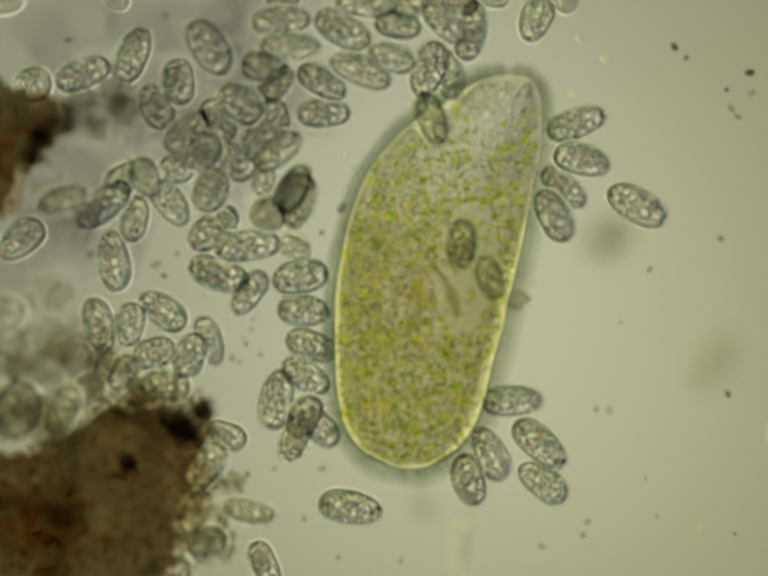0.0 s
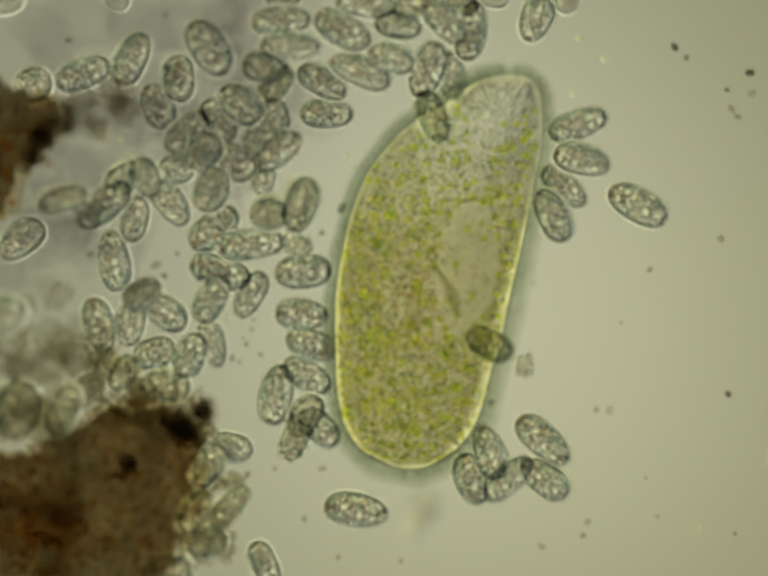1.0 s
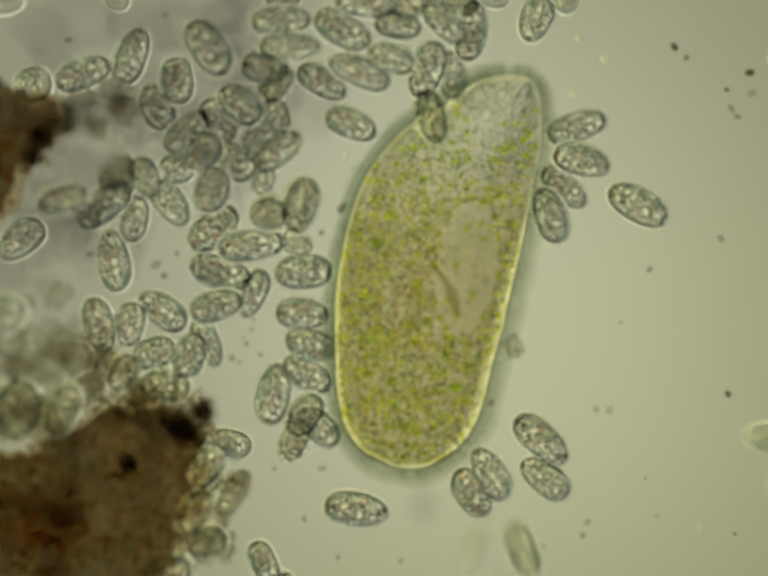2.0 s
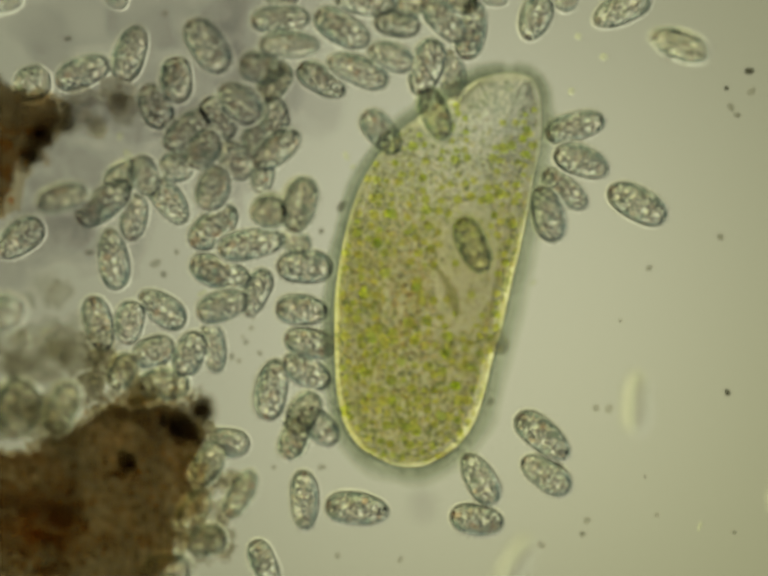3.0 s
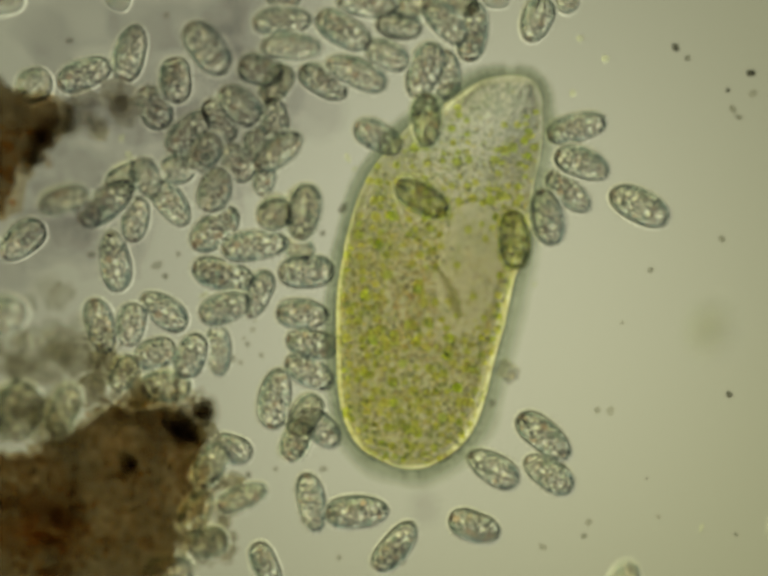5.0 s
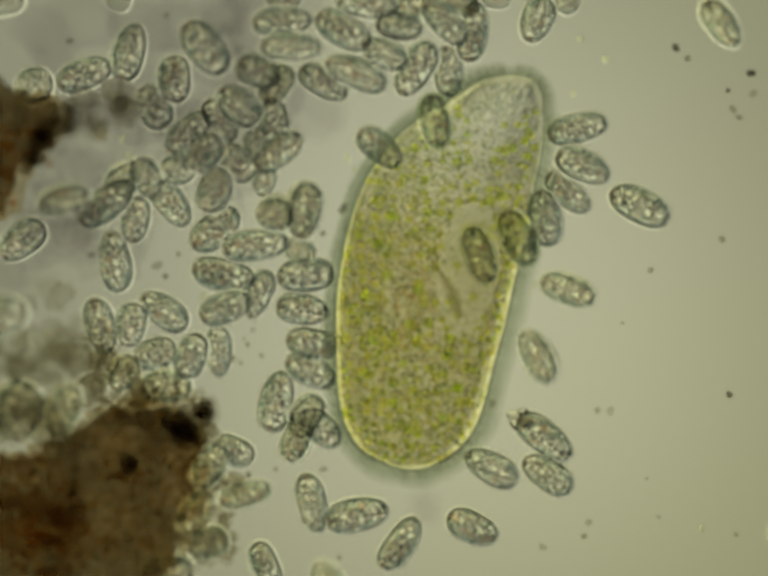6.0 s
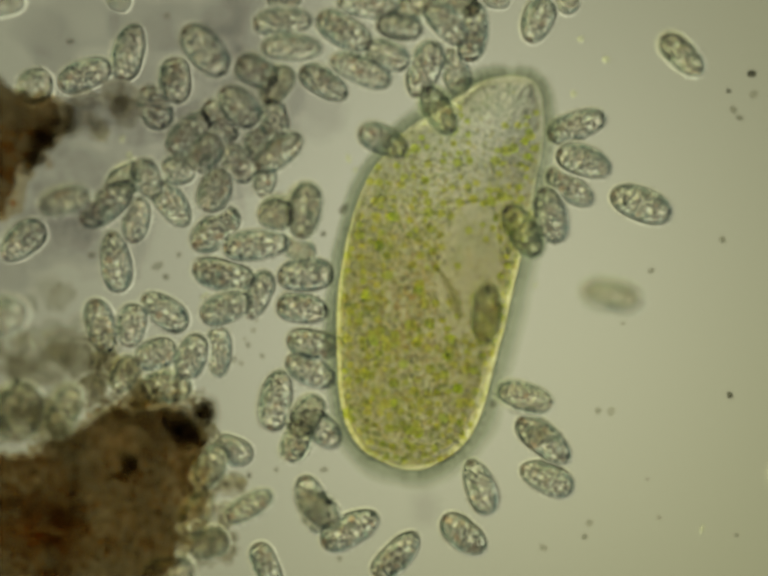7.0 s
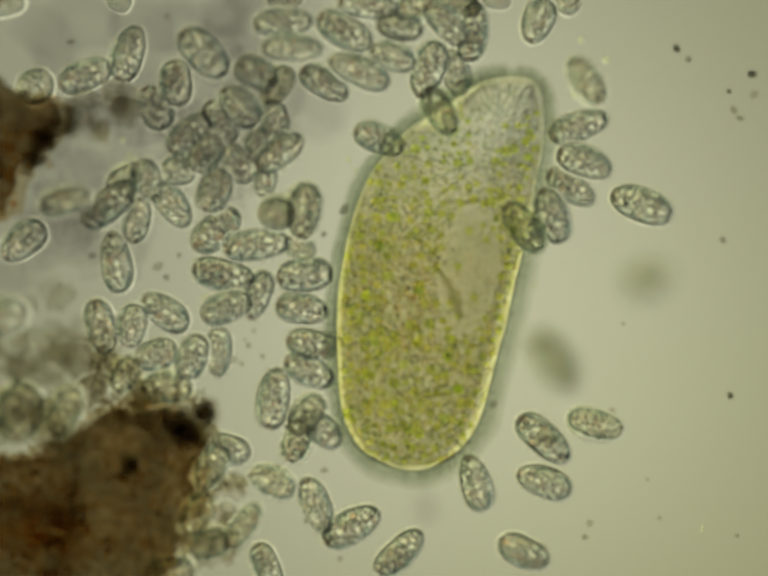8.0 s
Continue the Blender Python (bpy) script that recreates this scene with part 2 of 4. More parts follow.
def skin_mesh(seed, material, name="pellicle"):
    rng = random.Random(seed)
    blunt = rng.uniform(-0.16, 0.16)
    bow = rng.uniform(-0.09, 0.09)
    bm = bmesh.new()
    rings, seg = 22, 24
    rows = []
    for i in range(1, rings):
        u = -math.cos(math.pi * i / rings)
        r = profile(u, blunt)
        row = []
        for j in range(seg):
            a = 2 * math.pi * j / seg
            dent = 1 + 0.05 * noise.noise(Vector((u * 2.2, math.cos(a) * 1.5, math.sin(a) * 1.5 + seed * 3.1)))
            row.append(bm.verts.new((u * LONG / 2, (r * math.cos(a) * dent + bow * (1 - u * u)) * WIDE / 2, r * math.sin(a) * dent * WIDE / 2 * 0.92)))
        rows.append(row)
    ends = [bm.verts.new((-LONG / 2, 0, 0)), bm.verts.new((LONG / 2, 0, 0))]
    for a, b in zip(rows, rows[1:]):
        for j in range(seg):
            bm.faces.new((a[j], a[j - 1], b[j - 1], b[j]))
    for j in range(seg):
        bm.faces.new((ends[0], rows[0][j - 1], rows[0][j]))
        bm.faces.new((ends[1], rows[-1][j], rows[-1][j - 1]))
    bmesh.ops.recalc_face_normals(bm, faces=bm.faces)
    return mesh_of(name, bm, material)


def unit_ball(name, material, seed, level=2, rough=0.10):
    bm = bmesh.new()
    ball(bm, (0, 0, 0), (1, 1, 1), level, rough=rough, seed=seed)
    return mesh_of(name, bm, material)


VACUOLES = [unit_ball("vacuole", M_VAC, 3.0 * k, rough=0.30) for k in range(8)]
FOODS = [unit_ball("food_vacuole", M_FOOD, 5.0 * k, rough=0.30) for k in range(8)]


def facet_drop(seed):
    """A clear vacuole shaped as a flat-faced double cone, slanted to bend ring light into a bright spot."""
    rng = random.Random(900 + seed)
    bm = bmesh.new()
    ring = [bm.verts.new((math.cos(a) * k, math.sin(a) * k, rng.uniform(-0.08, 0.08))) for a, k in ((j * math.pi / 4 + rng.uniform(-0.2, 0.2), rng.uniform(0.8, 1.15)) for j in range(8))]
    ends = [bm.verts.new((rng.uniform(-0.2, 0.2), rng.uniform(-0.2, 0.2), z)) for z in (0.95, -0.95)]
    for j in range(8):
        bm.faces.new((ring[j - 1], ring[j], ends[0]))
        bm.faces.new((ring[j], ring[j - 1], ends[1]))
    bmesh.ops.recalc_face_normals(bm, faces=bm.faces)
    return mesh_of("bright_vacuole", bm, M_VAC, False)


DROPS = [facet_drop(k) for k in range(5)]


def insides(seed, bright):
    """Places and sizes of a cell's vacuoles, and the mesh of the grains between them."""
    rng = random.Random(100 + seed)
    found = []
    for tries in range(1400):
        r = (7.5 if tries < 12 else 5.5) * S if len(found) < (3 if bright else 2) else rng.choice((4.2, 5, 5.6, 6.2, 7, 7.8) if tries < 300 else (3, 3.5, 4)) * S
        u, v = rng.uniform(-0.92, 0.92), rng.uniform(-1, 1)
        half = profile(u, 0) * WIDE / 2 - r - 6.5 * S
        if half <= 0 or abs(u) * LONG / 2 + r > LONG / 2 - 8 * S:
            continue
        p = Vector((u * LONG / 2, v * half, rng.uniform(-0.2, 0.45) * half))
        if all((p - q).xy.length > (r + s) * 0.90 for q, s, k in found):
            found.append((p, r, len(found) >= 3 and rng.random() < (0.15 if bright else 0.35)))
        if len(found) >= (62 if bright else 40):
            break
    centres, radii = [], []
    for tries in range(4000):
        r = rng.uniform(1.4, 2.5) * S
        u, a, k = rng.uniform(-0.95, 0.95), rng.uniform(0, 2 * math.pi), math.sqrt(rng.random())
        half = profile(u, 0) * WIDE / 2 - r - 2 * S
        if half <= 0:
            continue
        p = Vector((u * LONG / 2 * 0.95, k * half * math.cos(a), k * half * math.sin(a) * 0.9))
        if all((p - q).xy.length > s * 0.9 + r * 0.3 for q, s, food in found):
            centres.append(p[:])
            radii.append(r)
        if len(radii) >= (430 if bright else 560):
            break
    # extra grains along the edge put the dark outline into the cell's colour
    rims, sizes = [], []
    for i in range(420):
        r = rng.uniform(1.6, 2.6) * S
        u, a, k = rng.uniform(-0.985, 0.985), rng.choice((0, math.pi)) + rng.gauss(0, 0.55), rng.uniform(0.86, 1)
        half = profile(u, 0) * WIDE / 2 - r - 0.5 * S
        rims.append((u * LONG / 2 * 0.96, k * half * math.cos(a), k * half * math.sin(a) * 0.85))
        sizes.append(r)
    return found, many_balls("grains", centres, radii, M_PLASM), many_balls("rim_grains", rims, sizes, M_RIM)


SKINS = {look_: [skin_mesh(k, m) for k in range(KINDS)] for look_, m in (("plain", M_SKIN), ("pale", M_PALE), ("dark", M_DEEP), ("olive", M_OLIVE), ("clear", M_CLEAR))}
HALO_SHELLS = [skin_mesh(k, M_HALO, "ciliary_coat") for k in range(KINDS)]
PLAIN = [insides(k, k % 3 != 1) for k in range(KINDS)]
LABELS = {"plain": "grey-green oval ciliate cell full of clear round vacuoles", "pale": "pale see-through oval ciliate cell with bright vacuoles",
          "clear": "ciliate swimming high in the water, made empty and glassy to look bright",
          "olive": "olive see-through ciliate pressed against the green cell",
          "dark": "dark olive oval ciliate cell lying over others"}
THINGS = {}
HEIGHTS = {}
count = [0]
# the cells of the thick crowd ride over one another, off the glass
CROWD = "a7 a7b a8 a9 a10 a11 f5 f6 f4 f7 f7b f9 d1 d4 d5 d2 d2b d3 a4 a12 b1 b3 t6 t8 t9 b11 e1 e2 e4".split()
HIGHER = 0.05


def cell(key, x, y, long, wide, turn, layer=0, look_="plain", kind=None, z=None, group="small ciliates"):
    """One ciliate: its middle, length and width in millimetres, its turn in degrees, and the layer in which it lies."""
    count[0] += 1
    k = (count[0] * 5 + 2) % KINDS if kind is None else kind
    if z is None:
        z = (wide * 0.46 + 1 + layer * 66) * S + (HIGHER if key in CROWD else 0)
    top = new("ciliate")
    p = plan(x, y, z)
    top.matrix_basis = pose(p.x, p.y, p.z, 0, 0, turn)
    label = LABELS[look_]
    if key[0] == "s" and look_ == "plain":
        label = "grey-green oval ciliate swimming through the open water"
    elif look_ == "plain" and long < 1.25 * wide:
        label = "small nearly round grey-green ciliate with clear vacuoles"
    elif look_ == "plain" and long > 128:
        label = "long slender grey-green ciliate with clear vacuoles"
    tagged(top, label, "ciliate", group)
    sx, sy = long * S / LONG, wide * S / WIDE
    grow = Matrix.Diagonal((sx, sy, sy, 1))
    hung("pellicle", SKINS[look_][k], top, grow)
    # a larger clear shell, added to make the bright halo round the cell
    hung("ciliary_coat", HALO_SHELLS[k], top, Matrix.Diagonal(((long + 11) * S / LONG, (wide + 11) * S / WIDE, (wide + 4) * S / WIDE, 1)))
    THINGS[key], HEIGHTS[key] = top, z
    # left without innards, so the blurred swimmer's brightness comes from the glassy skin
    if look_ == "clear":
        return top
    found, grains, rim = PLAIN[k]
    g = hung("grains", grains, top, grow)
    tagged(g, "brownish grey grains", kind="stuff")
    tagged(hung("rim_grains", rim, top, grow), "dark teal grains added for the cell's dark outline", kind="stuff")
    even = math.sqrt(sx * sy)
    for i, (q, r, food) in enumerate(found):
        squash = 0.78 + 0.07 * (i % 5)
        m = Matrix.Translation((q.x * sx, q.y * sy, q.z * sy)) @ pose(0, 0, 0, 0, 0, 47 * i) @ Matrix.Diagonal((r * even / squash, r * even * squash, r * even * 0.9, 1))
        if i < (2 if k % 3 == 1 else 3):
            hung("bright_vacuole", DROPS[(i + k) % 5], top, m)
        else:
            hung("food_vacuole" if food else "vacuole", (FOODS if food else VACUOLES)[(i + k) % 8], top, m)
    return top


# along the left edge and the brown flakes
cell("a1", 68, 172, 74, 70, 20, 1)
cell("a2", 170, 151, 118, 62, 20)
cell("a3", 272, 113, 120, 66, 66)
cell("a4", 366, 168, 94, 66, -82)
cell("a5", 318, 218, 96, 64, -62)
cell("a6", 426, 97, 126, 72, -57, 2)
cell("a7", 540, 137, 92, 64, -10, 1)
cell("a7b", 562, 172, 90, 60, 58, 0, "dark")
cell("a8", 489, 212, 100, 66, -42, 1)
cell("a9", 560, 240, 84, 62, -75)
cell("a10", 383, 270, 112, 62, 42)
cell("a11", 446, 245, 98, 58, -55)
cell("f5", 415, 308, 84, 64, 60, 1)
cell("f6", 480, 330, 92, 60, -48, 0)
cell("f4", 360, 345, 72, 62, 10)
cell("f7", 566, 309, 112, 60, 35, 1)
cell("f7b", 522, 292, 70, 50, 90)
cell("f9", 538, 366, 66, 46, 80)
cell("d5", 430, 388, 92, 66, 68, 1)
cell("d1", 296, 362, 84, 58, -62, 1)
cell("d4", 346, 415, 108, 58, -52)
cell("d2", 210, 417, 134, 64, 38, 1)
cell("d2b", 250, 365, 80, 60, 30, 0, "pale")
cell("d3", 275, 447, 94, 56, 80)
cell("d0", 128, 408, 108, 56, 15, 3, "pale")
cell("c5", 44, 490, 108, 66, 38)
cell("c4", 231, 532, 126, 62, -82)
cell("d6", 436, 466, 118, 66, 40)
cell("d7", 506, 502, 138, 60, 5, 1)
cell("d7b", 602, 506, 66, 50, -30, 0, "pale")
cell("d8", 448, 559, 132, 64, -18)
cell("d11", 509, 598, 104, 54, 55)
cell("d9", 613, 566, 114, 68, 10)
cell("d10", 620, 635, 106, 60, -4)
cell("d12", 548, 437, 74, 68, 0, look_="dark", z=0.14)
cell("f8", 608, 410, 116, 70, 77, look_="dark", z=0.15)
cell("e9", 636, 705, 108, 60, -18)
cell("e8", 624, 768, 108, 60, -30)
cell("e7", 567, 815, 126, 66, 78)
cell("e10c", 602, 897, 94, 60, 68, 0, "pale")
cell("e10", 622, 853, 96, 62, 58, 1, "pale")
cell("e10b", 652, 874, 96, 58, -42)
cell("e1", 201, 665, 116, 60, -75)
cell("e2", 266, 662, 88, 60, 80)
cell("e3", 331, 635, 112, 60, -35)
cell("e4", 315, 720, 88, 62, 20)
cell("e5", 388, 725, 94, 62, 68, 1)
cell("e6", 426, 696, 106, 50, -70)
cell("e11", 462, 890, 84, 60, -15)
cell("e13", 250, 762, 80, 54, 60, 1, "pale")
cell("e14", 336, 788, 104, 66, 0, 1, "pale")
cell("g1", 8, 645, 92, 74, 25, 4)
cell("g4", 422, 1108, 84, 62, 15, 2, "dark")
cell("g5", 340, 1168, 104, 64, 5, 3)
cell("g6", 508, 1044, 110, 50, -12, 2, "pale")
cell("g7", 428, 950, 100, 60, 60, 2, "pale")
cell("g8", 400, 1045, 96, 60, 60, 2, "pale")
cell("e12", 541, 1152, 100, 54, -65)
cell("g2", 36, 840, 118, 96, 80, z=0.26, look_="dark")
cell("g3", 128, 838, 112, 64, 66, z=0.26, look_="pale")
cell("c2", 715, 1037, 130, 66, -9)
# the crowd along the far side
cell("t0", 12, 6, 70, 46, 20, 2)
cell("t1", 238, 0, 50, 40, -20)
cell("t2", 577, -6, 70, 44, 0)
cell("t3", 574, 42, 120, 56, 3, z=0.15)
cell("b12", 592, 96, 122, 54, -2, z=0.19)
cell("a12", 700, 60, 124, 64, -30, 1)
cell("t4", 748, 9, 128, 54, -8, z=0.15)
cell("f11", 812, 52, 94, 56, -8, 2)
cell("b1", 657, 167, 110, 56, -32)
cell("b2", 735, 145, 132, 58, -22, z=0.15)
cell("b3", 798, 118, 96, 56, -20, 1)
cell("t6", 838, 14, 100, 58, 30, look_="pale")
cell("t8", 908, 45, 114, 58, -48, 1)
cell("t9", 930, 4, 96, 58, -20, 0, "dark")
cell("b11", 960, 62, 124, 60, 80)
cell("b4", 876, 142, 122, 66, 74, 1)
cell("b4b", 918, 155, 104, 56, -78, 0)
cell("b5", 882, 243, 112, 62, -72, look_="olive", z=0.13)
cell("t10", 1010, -4, 54, 40, 0)
cell("b6", 1096, 40, 96, 62, 66)
cell("t11", 1156, 2, 48, 44, 30)
# beside the green cell
cell("b7", 1177, 252, 126, 58, 20)
cell("b8", 1188, 328, 116, 62, -14, 1)
cell("b9", 1152, 382, 112, 54, -42)
cell("b10", 1130, 440, 116, 64, -60, 1)
cell("c1", 1300, 420, 132, 68, -29)
cell("c3", 1102, 908, 136, 62, -42)
cell("f1", 1108, 986, 116, 60, -36)
cell("f2", 1000, 927, 118, 60, -65)
cell("f3", 958, 980, 110, 62, -74)
cell("w660", 661, 231, 108, 58, 0, 0)
cell("s53", 1045, 820, 126, 58, 2, 0)
# swimmers above the green cell
cell("s1", 943, 498, 102, 64, 85, z=0.132, look_="olive")
cell("s2", 1000, 567, 96, 56, -72, z=0.132, look_="olive")
cell("s3", 1250, 1300, 122, 64, -65, z=0.132, look_="olive")
cell("s4", 700, -200, 124, 64, -60, z=0.132, look_="olive")
cell("s5", 1300, 1300, 118, 60, 70, z=0.09, look_="pale")
cell("s6", 1650, -80, 124, 62, 25, z=0.08)
cell("s7", -90, 560, 84, 56, 15, z=0.11)
cell("s8", 525, 590, 108, 60, 70, z=0.12)
cell("s9", 560, 1290, 124, 56, -88)
cell("s10", 700, 1290, 124, 60, 40)
cell("s11", 1640, 300, 122, 60, -20, z=0.16, look_="pale")
cell("s12", 1640, 700, 118, 58, 70, z=0.14, look_="pale")
cell("s13", 1655, -20, 112, 60, -50, z=0.13, look_="pale")
cell("s14", 420, 1290, 98, 60, -25, z=0.08, look_="pale")
cell("s15", 1640, 900, 126, 56, -15, z=0.45, look_="clear")
cell("s16", 945, 1115, 110, 40, 84, z=0.55, look_="clear")
cell("s18", 1640, 1000, 116, 48, 85, z=0.45, look_="clear")
cell("s19", 1640, 1000, 72, 48, 20, z=1.0, look_="pale")
cell("s20", 1640, 500, 80, 56, 40, z=1.05, look_="pale")
cell("s17", 1470, 740, 110, 50, 65, z=1.1, look_="pale")


# ---- the green cell ----
# down the field: middle and half width
STATIONS = [(151, 1040, 0), (160, 1036, 46), (180, 1024, 74), (215, 1002, 103), (260, 968, 138), (310, 942, 160), (375, 914, 174), (470, 890, 182),
            (570, 869, 180), (660, 856, 173), (740, 846, 161), (810, 840, 150), (870, 836, 132), (915, 835, 101), (942, 837, 60), (957, 839, 0)]
ST = np.array(STATIONS, float)


def outline(y):
    """Middle and half width of the green cell."""
    i = int(np.clip(np.searchsorted(ST[:, 0], y) - 1, 0, len(ST) - 2))
    a, b = ST[i], ST[i + 1]
    f = (y - a[0]) / (b[0] - a[0])
    lo, hi = ST[max(i - 1, 0)], ST[min(i + 2, len(ST) - 1)]
    res = []
    for c in (1, 2):
        da = (b[c] - lo[c]) / (b[0] - lo[0]) * (b[0] - a[0])
        db = (hi[c] - a[c]) / (hi[0] - a[0]) * (b[0] - a[0])
        res.append((2 * f ** 3 - 3 * f * f + 1) * a[c] + (f ** 3 - 2 * f * f + f) * da + (3 * f * f - 2 * f ** 3) * b[c] + (f ** 3 - f * f) * db)
    if i == 0:
        res[1] = b[2] * math.sqrt(f)
    elif i == len(ST) - 2:
        res[1] = a[2] * math.sqrt(max(1 - f, 0))
    return res[0], max(res[1], 0.4)


BASE = plan(870, 560, 0.0)
MIDDLE = 0.054


def thickness(d, w, band, steep):
    """Half thickness of the body at d inside its edge: a blunt edge, a bevelled band, then a gentle swelling."""
    if d < 2:
        return 1.4 * d
    if d < 2 + band:
        return 2.8 + steep * (1.0 - 0.3 * (d - 2) / band) * (d - 2)
    h = 2.8 + 0.7 * steep * band
    t = min(1.0, (d - 2 - band) / max(w - 2 - band, 1))
    return h + (44 - h) * (1 - (1 - t) ** 2)


def shell(name, material, parent, label="", inset=0.0):
    bm = bmesh.new()
    rows, rings, seg = [], 80, 96
    for i in range(rings + 1):
        y = 554 - 403 * math.cos(math.pi * i / rings)
        c, w = outline(float(np.clip(y, 151.0, 956.9)))
        row = []
        for j in range(seg):
            a = 2 * math.pi * j / seg
            wob = 1 + (0.02 if inset else 0.008) * noise.noise(Vector((math.cos(a) * 2, y * 0.02, math.sin(a) * 2)))
            if inset:
                wob *= max(1 - inset / max(w, 1), 0.3)
            p = plan(c + w * math.cos(a) * wob, y + (554 - y) * inset / 403, FOCUS) - BASE
            side = 0.5 + 0.5 * math.cos(a)
            band = (28 + 10 * side) * float(np.clip((y - 180) / 300, 0.2, 1))
            steep = (0.82 + 0.16 * side) * float(np.clip((y - 150) / 400, 0.5, 1))
            across, along_ = max(w * (1 - abs(math.cos(a))), 0.01), max(min(y - 151, 957 - y), 0.01)
            z = thickness((across ** -3 + along_ ** -3) ** (-1 / 3), 170, band, steep) * S * (0.9 if inset else 1)
            row.append(bm.verts.new((p.x, p.y, MIDDLE + math.copysign(z, math.sin(a)))))
        rows.append(row)
    for a, b in zip(rows, rows[1:]):
        for j in range(seg):
            bm.faces.new((a[j], a[j - 1], b[j - 1], b[j]))
    bm.faces.new(rows[0])
    bm.faces.new(rows[-1][::-1])
    bmesh.ops.recalc_face_normals(bm, faces=bm.faces)
    return part(name, bm, material, parent, label)


def edge(f, off):
    """A place on the outline, f once round from the front end, off millimetres outside it."""
    f %= 1.0
    y = 554 - 402.5 * math.cos(2 * math.pi * f)
    side = 1 if f < 0.5 else -1
    c, w = outline(float(np.clip(y, 151.0, 956.9)))
    return Vector((c + side * w, y, 0)) if not off else edge(f, 0) + out_of(f) * off


def out_of(f):
    d = edge(f + 0.004, 0) - edge(f - 0.004, 0)
    return Vector((d.y, -d.x, 0)).normalized()


def skirt(top, name, material, label, behind, before, high, start):
    """A soft roll of beating cilia round the body, broader behind than before."""
    bm = bmesh.new()
    rows = []
    for i in range(180):
        f = i / 180
        wide = before + (behind - before) * max(0, math.sin(2 * math.pi * (f - 0.53))) + 0.2 * before * noise.noise(Vector((f * 30, 0, 0)))
        wide *= 0.55 + 0.45 * min(1, f / 0.2, (1 - f) / 0.05) if start > -10 else 1
        row = []
        for j in range(14):
            a = 2 * math.pi * j / 14
            p = edge(f, start + wide * (1 + math.cos(a)) * 0.5)
            q = plan(p.x, p.y, FOCUS) - BASE
            row.append(bm.verts.new((q.x, q.y, MIDDLE + high * math.sin(a))))
        rows.append(row)
    for i in range(180):
        a, b = rows[i - 1], rows[i]
        for j in range(14):
            bm.faces.new((a[j], a[j - 1], b[j - 1], b[j]))
    bmesh.ops.recalc_face_normals(bm, faces=bm.faces)
    part(name, bm, material, top, label)


def hair(bm, root, tip, wide):
    """A thin three-sided bent thread."""
    d = (tip - root)
    side = Vector((-d.y, d.x, 0)).normalized() * wide
    up = Vector((0, 0, wide))
    mid = root + d * 0.55 + side * 2.5
    r = [bm.verts.new(root + o) for o in (side, -side, up)]
    m = [bm.verts.new(mid + o * 0.8) for o in (side, -side, up)]
    t = bm.verts.new(tip)
    for i in range(3):
        bm.faces.new((r[i], r[i - 1], m[i - 1], m[i]))
        bm.faces.new((m[i], m[i - 1], t))


